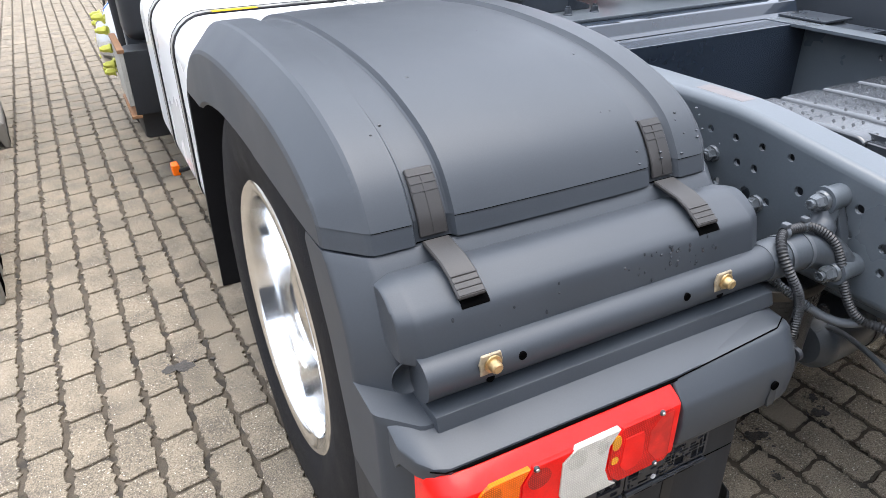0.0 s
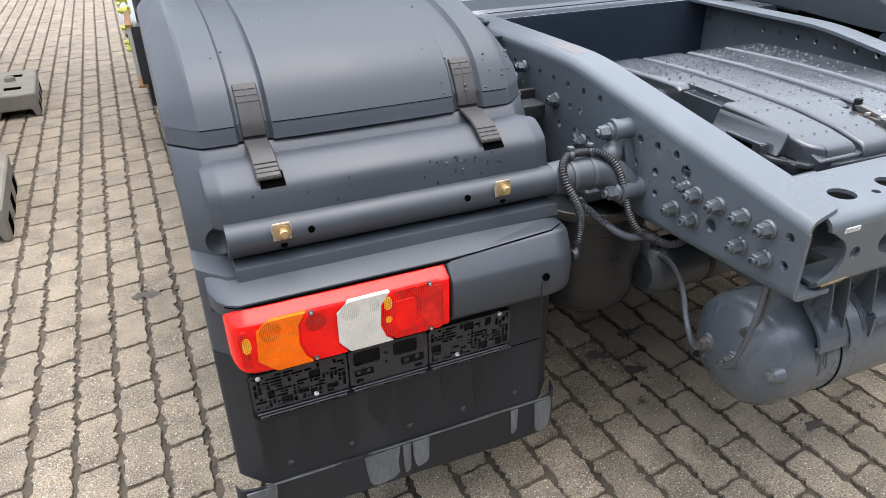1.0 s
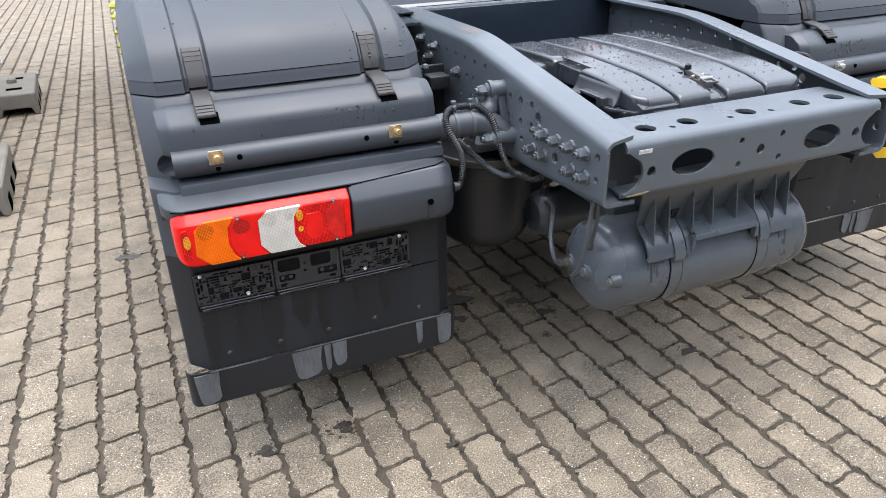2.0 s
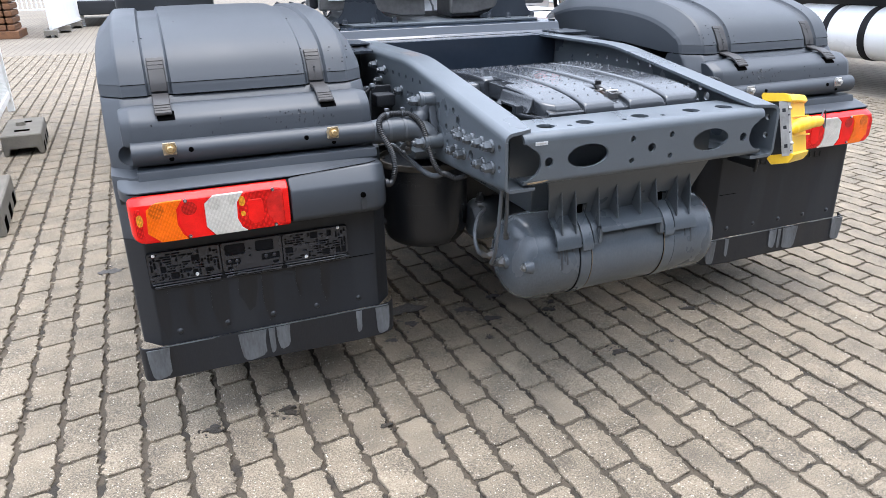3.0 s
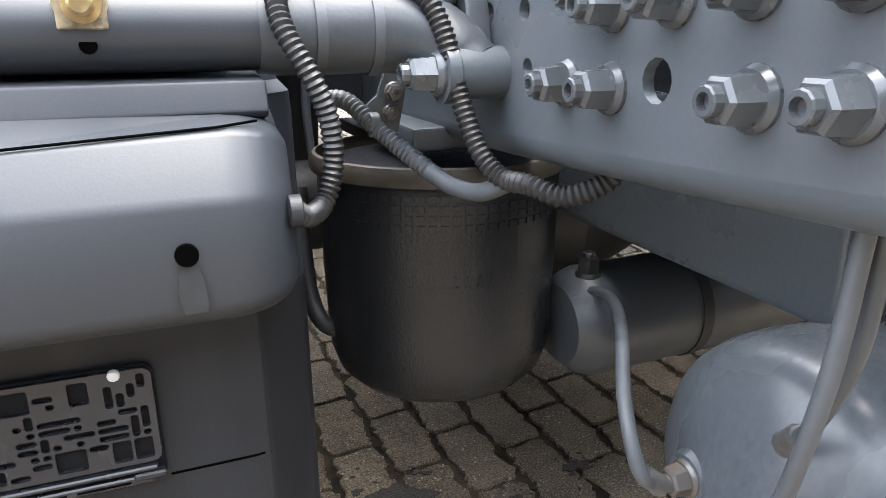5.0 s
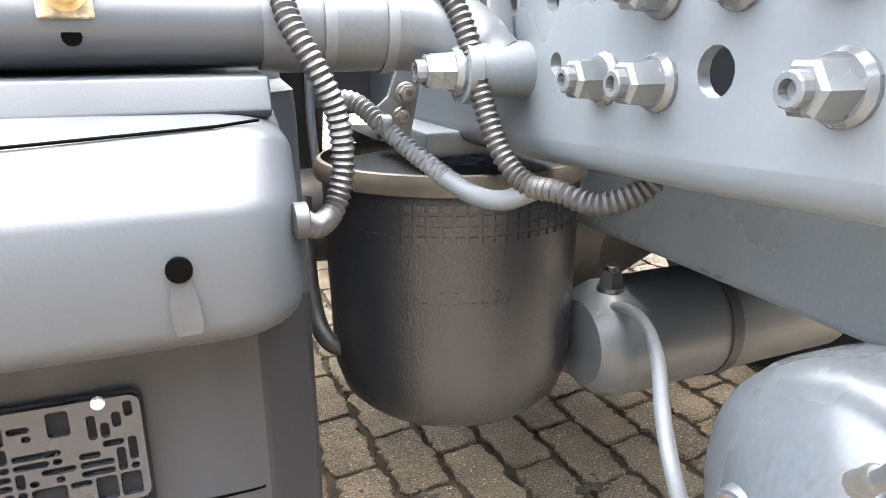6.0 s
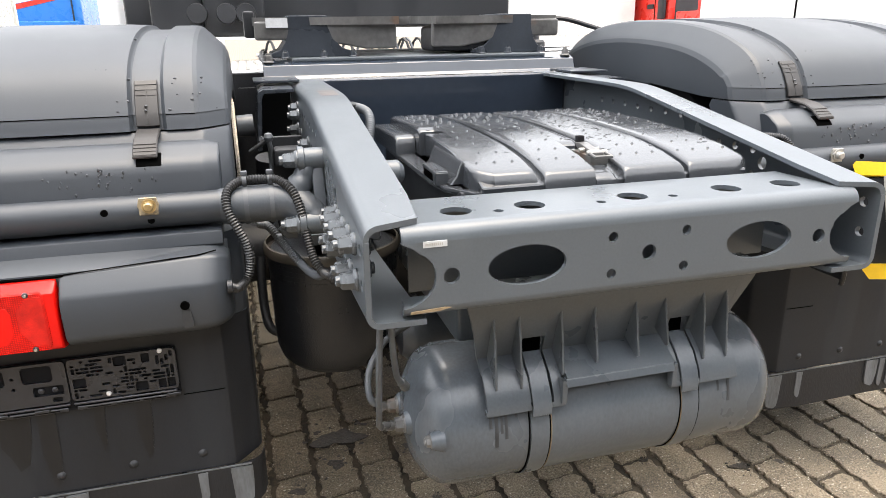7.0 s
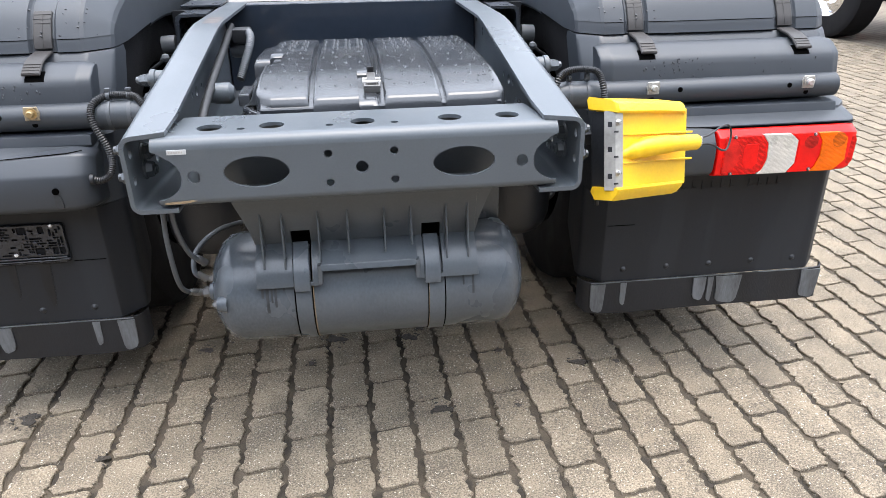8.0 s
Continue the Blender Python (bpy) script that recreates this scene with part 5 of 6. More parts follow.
# wheels
def wheel(parent, y, dual=True, outer=-1.252):
    c = (0, y, 0.50)
    R = 0.505
    w = 0.30
    x0 = outer
    prof = [(0.292, x0 + 0.030), (0.310, x0 + 0.012), (0.36, x0 + 0.001), (0.42, x0), (0.465, x0 + 0.010), (0.492, x0 + 0.030), (R, x0 + 0.055), (R, x0 + w - 0.05), (0.49, x0 + w - 0.02), (0.42, x0 + w), (0.30, x0 + w - 0.02)]
    hub = part("wheel", lathe(B(), prof, "x", c, 64, False), RUBBER, parent, "black truck tyre on a polished aluminium rim")
    bm = B()
    for k in range(4):
        lathe(bm, [(R + 0.001, x0 + 0.075 + k * 0.05), (R - 0.012, x0 + 0.078 + k * 0.05), (R - 0.012, x0 + 0.084 + k * 0.05), (R + 0.001, x0 + 0.087 + k * 0.05)], "x", c, 64, False)
    part("tread_groove", bm, DARK, hub)
    lip = x0 + 0.012
    if dual:
        rim = [(0.306, lip + 0.012), (0.309, lip), (0.302, lip - 0.004), (0.288, lip - 0.003), (0.280, lip + 0.004), (0.277, lip + 0.008), (0.274, lip + 0.008), (0.270, lip + 0.02), (0.264, lip + 0.06), (0.258, lip + 0.13), (0.245, lip + 0.150), (0.205, lip + 0.150), (0.15, lip + 0.165), (0.135, lip + 0.10), (0.125, lip + 0.06), (0.08, lip + 0.045), (0.001, lip + 0.04)]
    else:
        rim = [(0.306, lip + 0.012), (0.309, lip), (0.298, lip - 0.004), (0.285, lip + 0.01), (0.26, lip + 0.03), (0.20, lip - 0.03), (0.15, lip - 0.055), (0.12, lip - 0.09), (0.06, lip - 0.11), (0.001, lip - 0.11)]
    rm = part("rim", lathe(B(), rim, "x", c, 64, False), CHROME, hub, "polished aluminium rim")
    for k in range(10):
        a = 2 * math.pi * k / 10
        if dual:
            part("wheel_nut", hexnut(B(), "x", (lip + 0.160, y + 0.165 * math.cos(a), 0.5 + 0.165 * math.sin(a)), 0.016, -0.03), STEEL, rm)
        else:
            part("nut_indicator", hexnut(B(), "x", (lip - 0.05, y + 0.165 * math.cos(a), 0.5 + 0.165 * math.sin(a)), 0.022, -0.06), NUTGREEN, rm, "yellow-green wheel nut indicator")
    if dual:
        for k in range(10):
            a = 2 * math.pi * (k + 0.5) / 10
            part("hand_hole", lathe(B(), [(0.026, lip + 0.148), (0.024, lip + 0.1475), (0.001, lip + 0.1475)], "x", (0, y + 0.224 * math.cos(a), 0.5 + 0.224 * math.sin(a)), 16, False), SEAM_SHADE, rm)
        prof2 = [(r, x + 0.345) for r, x in prof]
        part("inner_tyre", lathe(B(), prof2, "x", c, 48, False), RUBBER, hub)
        part("brake_drum", lathe(B(), [(0.001, -0.60), (0.2, -0.60), (0.2, -0.95), (0.001, -0.95)], "x", c, 32), DARK, hub)
    return hub


for MIRROR in (False, True):
    wheel(truck, 1.10)
    wheel(truck, 4.45, False, -1.285)
MIRROR = False

# axle, air springs and hidden tanks below
bm = tube(B(), [(-0.95, 1.10, 0.50), (-0.35, 1.10, 0.50), (-0.22, 1.10, 0.49), (0.0, 1.08, 0.47), (0.22, 1.10, 0.49), (0.35, 1.10, 0.50), (0.95, 1.10, 0.50)], [0.085, 0.09, 0.14, 0.20, 0.14, 0.09, 0.085], 24)
part("rear_axle", bm, DARK, truck, "dark rear axle housing")
part("second_air_tank", tube(B(), [(-0.272, 0.53, 0.455), (-0.268, 0.53, 0.455), (-0.25, 0.53, 0.455), (-0.235, 0.53, 0.455), (0.10, 0.55, 0.452), (0.13, 0.55, 0.452)], [0.02, 0.048, 0.064, 0.068, 0.068, 0.04], 24), ELBOW, truck, "small grey air tank behind the air spring")
part("tank_band", lathe(B(), [(0.0685, -0.10), (0.0705, -0.10), (0.0705, -0.085), (0.0685, -0.085)], "x", (0, 0.538, 0.4545), 24, False), DARK, truck)
part("tank_fitting", hexnut(B(), "z", (-0.235, 0.52, 0.515), 0.014, 0.03), DARK, truck)


def air_spring(parent):
    c = (-0.392, 0.605, -0.018)
    prof = [(0.001, 0.405), (0.05, 0.405), (0.09, 0.409), (0.112, 0.417), (0.126, 0.432), (0.1335, 0.455), (0.1355, 0.48), (0.136, 0.507), (0.1352, 0.510), (0.136, 0.513), (0.1375, 0.56), (0.138, 0.615),
            (0.1372, 0.618), (0.139, 0.630), (0.139, 0.66), (0.13, 0.672), (0.001, 0.676)]
    s = part("air_spring", lathe(B(), prof, "z", c, 48), BELLOWS, parent, "oily black rubber air spring under the rail")
    part("clamp_ring", lathe(B(), [(0.137, 0.664), (0.146, 0.666), (0.147, 0.676), (0.143, 0.684), (0.139, 0.685)], "z", c, 48, False), BAND, s, "dull yellow-passivated clamp ring")
    part("base_nub", lathe(B(), [(0.02, 0.394), (0.022, 0.406)], "z", c, 16), DARK, s)
    bm = B()
    for j in range(26):
        a = radians(212 + j * 5)
        for z in (0.624, 0.634, 0.644, 0.654):
            p = Vector((c[0] + 0.1381 * math.cos(a), c[1] + 0.1381 * math.sin(a), c[2] + z))
            m = Matrix.Translation(p) @ Matrix.Rotation(a, 4, "Z")
            bmesh.ops.create_cube(bm, size=1, matrix=m @ Matrix.Diagonal((0.003, 0.0085, 0.0065, 1)))
    tagged(part("embossed_grid", bm, BELLOWS, s), kind="stuff")
    bm = B()
    for j, w in enumerate((0.010, 0.0, 0.012, 0.007, 0.006, 0.007, 0.007, 0.007, 0.007)):
        if w:
            a = radians(228 + j * 5.6)
            p = Vector((c[0] + 0.1368 * math.cos(a), c[1] + 0.1368 * math.sin(a), c[2] + 0.561))
            bmesh.ops.create_cube(bm, size=1, matrix=Matrix.Translation(p) @ Matrix.Rotation(a, 4, "Z") @ Matrix.Diagonal((0.003, w, 0.0025, 1)))
            bmesh.ops.create_cube(bm, size=1, matrix=Matrix.Translation(p + Vector((0, 0, 0.006))) @ Matrix.Rotation(a, 4, "Z") @ Matrix.Diagonal((0.003, 0.0025, 0.012, 1)))
    tagged(part("raised_bars", bm, BELLOWS, s), kind="stuff")
    part("spring_seat", box(B(), -0.45, -0.30, 0.52, 0.70, 0.675, 0.70, 0.004), CAST, s)
    part("side_pipe", tube(B(), smooth_path([(-0.545, 0.66, 0.62), (-0.548, 0.64, 0.56), (-0.546, 0.62, 0.50), (-0.535, 0.60, 0.47), (-0.50, 0.60, 0.455)], 6), 0.010, 10), DARK, s)
    part("valve_plate", box(B(), -0.50, -0.425, 0.80, 0.815, 0.70, 0.86, 0.004), DARK, s)
    return s


for MIRROR in (False, True):
    air_spring(truck)
    # outrigger box above the spring, under the coupling plate
    bm = prism(B(), [(-0.425, 0.952), (-0.50, 0.952), (-0.512, 0.945), (-0.515, 0.93), (-0.525, 0.80), (-0.515, 0.80), (-0.505, 0.93), (-0.498, 0.942), (-0.425, 0.944)], "y", 0.98, 1.22, 0.001)
    part("bearing_bracket", bm, PEDESTAL, truck)
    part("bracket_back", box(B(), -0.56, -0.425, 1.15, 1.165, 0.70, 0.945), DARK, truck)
    bm = tube(B(), [(-0.57, 1.02, 0.86), (-0.53, 1.02, 0.862)], 0.028, 16)
    part("damper", bm, HOSE_GREY, truck)
    part("damper_rod", tube(B(), [(-0.50, 0.88, 0.80), (-0.505, 0.92, 0.62)], 0.035, 16), DARK, truck)
    part("level_rod", tube(B(), smooth_path([(-0.52, 0.78, 0.86), (-0.50, 0.80, 0.84), (-0.505, 0.80, 0.70), (-0.50, 0.80, 0.62)], 5), 0.006, 8), HOSE_GREY, truck)
    part("level_valve", box(B(), -0.495, -0.43, 0.74, 0.80, 0.80, 0.84, 0.008), DARK, truck)
    part("level_arm", tube(B(), [(-0.545, 0.76, 0.835), (-0.505, 0.755, 0.862)], 0.005, 8), DARK, truck)
    part("ball_joint", lathe(B(), [(0.001, -0.011), (0.008, -0.008), (0.011, 0.0), (0.008, 0.008), (0.001, 0.011)], "z", (-0.503, 0.755, 0.866), 14), HOSE_GREY, truck)
    for y, z in ((0.86, 0.900), (0.90, 0.862), (0.84, 0.825), (0.80, 0.800)):
        part("bracket_bolt", hexnut(B(), "x", (-0.425, y, z), 0.013, -0.028), NUT, truck, angle=20)
    # added dark sheet stands in for the shade between rail and wheel
    part("dark_gap_sheet", box(B(), -0.585, -0.425, 1.68, 1.70, 0.25, 0.955, 0.004), DARK, truck)
MIRROR = False

# corrugated cable hoses at the driver's side
part("corrugated_hose", tube(B(), smooth_path([(-0.602, 0.337, 0.674), (-0.588, 0.350, 0.665), (-0.572, 0.368, 0.672), (-0.563, 0.374, 0.700), (-0.566, 0.374, 0.735), (-0.578, 0.376, 0.765), (-0.592, 0.388, 0.797), (-0.590, 0.410, 0.825),
     (-0.566, 0.431, 0.8375), (-0.530, 0.433, 0.8385), (-0.500, 0.424, 0.836), (-0.478, 0.402, 0.818), (-0.467, 0.386, 0.786), (-0.461, 0.374, 0.745), (-0.453, 0.356, 0.705), (-0.441, 0.338, 0.684), (-0.430, 0.312, 0.682), (-0.412, 0.290, 0.676), (-0.385, 0.275, 0.690), (-0.375, 0.272, 0.72)], 8), 0.0086, 12, (0.0052, 0.0018)), HOSE, truck, "black corrugated cable hose")
part("corrugated_hose", tube(B(), smooth_path([(-0.540, 0.512, 0.733), (-0.523, 0.490, 0.732), (-0.500, 0.455, 0.706), (-0.472, 0.410, 0.677)], 8), 0.0086, 12, (0.0052, 0.0016)), HOSE_GREY, truck, "grey corrugated cable hose")
part("hose_end", tube(B(), smooth_path([(-0.473, 0.411, 0.678), (-0.460, 0.388, 0.668), (-0.448, 0.360, 0.668), (-0.436, 0.335, 0.680)], 6), 0.0078, 10), HOSE_GREY, truck)
part("p_clip", lathe(B(), [(0.0095, -0.004), (0.011, -0.004), (0.011, 0.004), (0.0095, 0.004)], "x", (-0.506, 0.465, 0.713), 14, False), HOSE_GREY, truck)
part("clip_bracket", prism(B(), [(-0.506, 0.722), (-0.49, 0.735), (-0.475, 0.775), (-0.455, 0.77), (-0.47, 0.70), (-0.49, 0.70)], "y", 0.505, 0.512, 0.001), CAST, truck)
part("clip_bolt", hexnut(B(), "y", (-0.474, 0.505, 0.738), 0.008, -0.01), GREASE, truck)
part("clip_bolt", hexnut(B(), "y", (-0.478, 0.505, 0.718), 0.007, -0.01), GREASE, truck)
part("hose_clip", lathe(B(), [(0.009, -0.005), (0.0115, -0.004), (0.0115, 0.004), (0.009, 0.005)], "x", (-0.600, 0.338, 0.673), 14), PLASTIC_DARK, truck)
part("zip_tie", tube(B(), [(-0.40, 0.445, 0.69), (-0.41, 0.44, 0.70), (-0.42, 0.435, 0.715)], 0.0018, 6), PLASTIC_DARK, truck)
MIRROR = True
part("corrugated_hose", tube(B(), smooth_path([(-0.590, 0.38, 0.79), (-0.586, 0.385, 0.825), (-0.580, 0.412, 0.852), (-0.555, 0.425, 0.858), (-0.525, 0.425, 0.858), (-0.495, 0.415, 0.852), (-0.475, 0.400, 0.83), (-0.462, 0.41, 0.75)], 8), 0.0088, 12, (0.0052, 0.0018)), HOSE, truck)
MIRROR = False


# fifth wheel on its mounting plate
def fifth_wheel():
    bm = prism(B(), [(1.250, 0.958), (1.262, 0.966), (1.275, 0.995), (1.30, 1.004), (2.15, 1.004), (2.15, 0.992), (1.306, 0.992), (1.288, 0.985), (1.272, 0.958)], "x", -0.488, 0.488, 0.002)
    p = part("mounting_plate", bm, NAVY, truck, "dark glossy mounting plate across the chassis rails")
    part("plate_step", box(B(), -0.40, 0.40, 1.30, 2.1, 1.004, 1.012, 0.002), FRAME, p)
    for s in (-1, 1):
        for k in range(3):
            part("plate_bolt", hexnut(B(), "z", (s * 0.470, 1.300 + k * 0.24, 1.003), 0.013, 0.026), GREASE, p)
        for x in (0.21, 0.30, 0.415):
            part("plate_bolt", hexnut(B(), "z", (s * x, 1.375, 1.012), 0.011, 0.022), PEDESTAL, p)
        part("edge_tab", box(B(), *sorted((s * 0.40, s * 0.52)), 1.10, 1.26, 0.9595, 0.966, 0.002), PEDESTAL, p)
        # pedestal
        foot = [(0.19, 1.012), (0.455, 1.012), (0.455, 1.026), (0.428, 1.034), (0.411, 1.056), (0.403, 1.09), (0.40, 1.135), (0.28, 1.135), (0.275, 1.10), (0.262, 1.066), (0.236, 1.038), (0.19, 1.024)]
        bm = prism(B(), [(s * x, z) for x, z in foot], "y", 1.42, 1.62, 0.004)
        part("pedestal", bm, PEDESTAL, p, "black cast pedestal")
    # coupling plate, tilted back, with a throat opening at its rear
    o = [(-0.06, 0.0), (-0.12, 0.02), (-0.30, 0.03), (-0.50, 0.06), (-0.515, 0.12), (-0.50, 0.50), (-0.36, 0.80), (0.36, 0.80), (0.50, 0.50), (0.515, 0.12), (0.50, 0.06), (0.30, 0.03), (0.12, 0.02), (0.06, 0.0), (0.03, 0.25), (0.0, 0.28), (-0.03, 0.25)]
    bm = B()
    plate(bm, o, [], "z", -0.012, 0.012)
    skirt = [(-0.50, -0.055), (-0.32, -0.055), (-0.16, -0.085), (-0.06, -0.085), (-0.06, 0.0), (-0.50, 0.0)]
    prism(bm, skirt, "y", 0.035, 0.07, 0.008)
    prism(bm, [(-x, z) for x, z in skirt], "y", 0.035, 0.07, 0.008)
    bmesh.ops.transform(bm, matrix=Matrix.Translation((0, 1.385, 1.118)) @ Matrix.Rotation(radians(0.6), 4, "X"), verts=bm.verts)
    w = part("fifth_wheel", bm, GREASE, truck, "greasy steel fifth wheel coupling plate with worn paint")
    part("coupling_hub", box(B(), 0.06, 0.26, 1.435, 1.60, 1.020, 1.098, 0.012), DARK, w)
    part("white_patch", box(B(), -0.465, -0.40, 1.414, 1.418, 1.10, 1.128), LABEL, w)
    part("release_handle", tube(B(), smooth_path([(0.49, 1.50, 1.12), (0.56, 1.48, 1.115), (0.68, 1.46, 1.08), (0.72, 1.46, 1.07), (0.715, 1.46, 1.05)], 5), 0.008, 8), DARK, w)
    part("side_lock", box(B(), -0.53, -0.495, 1.46, 1.53, 1.07, 1.15, 0.008), DARK, w)


fifth_wheel()


# parts behind the cab
def cab_and_tanks():
    for MIR in (False, True):
        s = 1 if MIR else -1
        def X(a, b):
            return sorted((s * a, s * b))
        x0, x1 = X(0.62, 1.235)
        bm = box(B(), x0, x1, 1.84, 3.08, 0.33, 0.985, 0.11, 6)
        t = part("fuel_tank", bm, WHITE, truck, "white painted fuel tank with dark straps")
        q = 0.115
        path = [(0.66, 0.989)]
        for cx, cz, a0 in ((1.235 - q, 0.985 - q, 90), (1.235 - q, 0.33 + q, 0)):
            for k in range(7):
                a = radians(a0 - 15 * k)
                path.append((cx + (q + 0.004) * math.cos(a), cz + (q + 0.004) * math.sin(a)))
        for y in (2.14, 2.66):
            for y0, y1, material, lift in ((-0.036, -0.015, RUBBER, 0.0), (-0.015, 0.015, ALU, 0.001), (0.015, 0.036, RUBBER, 0.0)):
                bm = B()
                for (xa, za), (xb, zb) in zip(path, path[1:]):
                    vs = [bm.verts.new((s * (u + lift), yy, w + lift)) for u, w in ((xa, za), (xb, zb)) for yy in (y + y0, y + y1)]
                    bm.faces.new((vs[0], vs[1], vs[3], vs[2]))
                bmesh.ops.remove_doubles(bm, verts=bm.verts, dist=1e-5)
                bmesh.ops.recalc_face_normals(bm, faces=bm.faces)
                bmesh.ops.solidify(bm, geom=bm.faces, thickness=0.004)
                part("tank_strap", bm, material, t)
        part("filler_cap", lathe(B(), [(0.06, 0.985), (0.06, 1.01), (0.05, 1.022), (0.001, 1.022)], "z", (s * 1.02, 2.86, 0), 24), DARK, t)
        if not MIR:
            part("warning_label", box(B(), -1.10, -0.96, 2.110, 2.135, 0.9895, 0.9915), YELLOW, t, "yellow warning sticker")
            part("marker_lamp", box(B(), -1.275, -1.243, 2.60, 2.66, 0.300, 0.345, 0.008), AMBER, truck, "amber side marker lamp")
            part("lamp_bracket", tube(B(), smooth_path([(-1.245, 2.60, 0.32), (-1.225, 2.57, 0.335), (-1.205, 2.55, 0.345), (-1.17, 2.53, 0.345)], 4), 0.008, 8), RUBBER, truck)
        part("fluid_canister", box(B(), *X(0.96, 1.285), 3.36, 3.60, 0.685, 1.12, 0.06, 4), PLASTIC_DARK, truck)
        st = part("step_box", box(B(), *X(1.19, 1.318), 3.28, 3.30, 0.375, 0.668, 0.003), DARK, truck, "dark step box with grey boards and brown edges")
        part("side_board", box(B(), *X(1.318, 1.338), 3.28, 3.70, 0.42, 0.664, 0.003), BOARD, st)
        part("board_edge", box(B(), *X(1.312, 1.342), 3.276, 3.72, 0.664, 0.680, 0.002), WOODEDGE, st)
        part("board_edge", box(B(), *X(1.296, 1.342), 3.276, 3.72, 0.360, 0.374, 0.002), WOODEDGE, st)
        part("side_step", box(B(), *X(0.70, 1.300), 3.32, 3.72, 0.24, 0.62, 0.02, 2), DARK, truck)
        part("cab_corner", box(B(), *X(0.80, 1.255), 3.78, 4.18, 0.30, 2.2, 0.05, 3), WHITE, truck, "white lower cab corner")
        part("corner_reflector", box(B(), *X(1.24, 1.262), 3.80, 3.84, 0.50, 0.58, 0.002), RED_DEEP, truck)
        part("wheel_arch", prism(B(), [(3.85, 0.55), (3.89, 0.85), (4.07, 1.06), (4.45, 1.14), (4.83, 1.06), (5.01, 0.85), (5.05, 0.55), (5.11, 0.55), (5.09, 0.9), (4.89, 1.14), (4.45, 1.22), (4.01, 1.14), (3.79, 0.9), (3.77, 0.55)], "x", *X(1.0, 1.26), 0.01), PLASTIC, truck)
    part("cab", box(B(), -1.18, 1.18, 3.75, 5.9, 1.22, 3.4, 0.12, 4), WHITE, truck, "white sleeper cab seen from behind")
    part("cab_rear_panel", box(B(), -1.16, 1.16, 3.60, 3.74, 1.10, 2.2, 0.03), PLASTIC_DARK, truck)
    part("catwalk", box(B(), -0.60, 0.60, 2.30, 3.35, 0.905, 0.930, 0.004), WHITE, truck, "light catwalk deck behind the cab")
    bm = B()
    for k in range(26):
        box(bm, -0.575 + k * 0.044, -0.56 + k * 0.044, 2.32, 3.33, 0.9302, 0.935)
    part("deck_ribs", bm, ALU, truck)
    part("coupling_panel", box(B(), -0.72, -0.40, 3.28, 3.46, 1.06, 1.9, 0.02), DARK, truck)
    for x0, mt in ((-0.42, HOSE), (-0.10, HOSE_GREY), (0.12, HOSE)):
        pts = [(x0 + 0.0095 * k, 2.95 + 0.05 * math.cos(k * 0.75), 0.992 + 0.05 * math.sin(k * 0.75)) for k in range(50)]
        part("coiled_line", tube(B(), pts, 0.007, 6), mt, truck, "coiled air line")
    for x in (-0.75, -0.60, -0.50):
        part("coupling_head", lathe(B(), [(0.001, 3.20), (0.05, 3.20), (0.055, 3.24), (0.04, 3.27)], "y", (x, 0, 1.18), 16), DARK, truck)
    part("battery_case", box(B(), -1.0, -0.72, 3.36, 3.60, 1.00, 1.34, 0.03), PLASTIC_DARK, truck)


cab_and_tanks()

# wheel chock in a bent steel holder beside the right rail
part("chock_holder", box(B(), 0.505, 0.512, 0.135, 0.25, 0.63, 0.825, 0.002), DARK, truck)
part("holder_arm", box(B(), 0.417, 0.51, 0.19, 0.23, 0.74, 0.765, 0.003), DARK, truck)
part("chock_holder_edge", tube(B(), smooth_path([(0.500, 0.13, 0.625), (0.497, 0.125, 0.66), (0.497, 0.125, 0.80), (0.502, 0.13, 0.825), (0.515, 0.135, 0.832)], 5), 0.005, 8), DARK, truck)


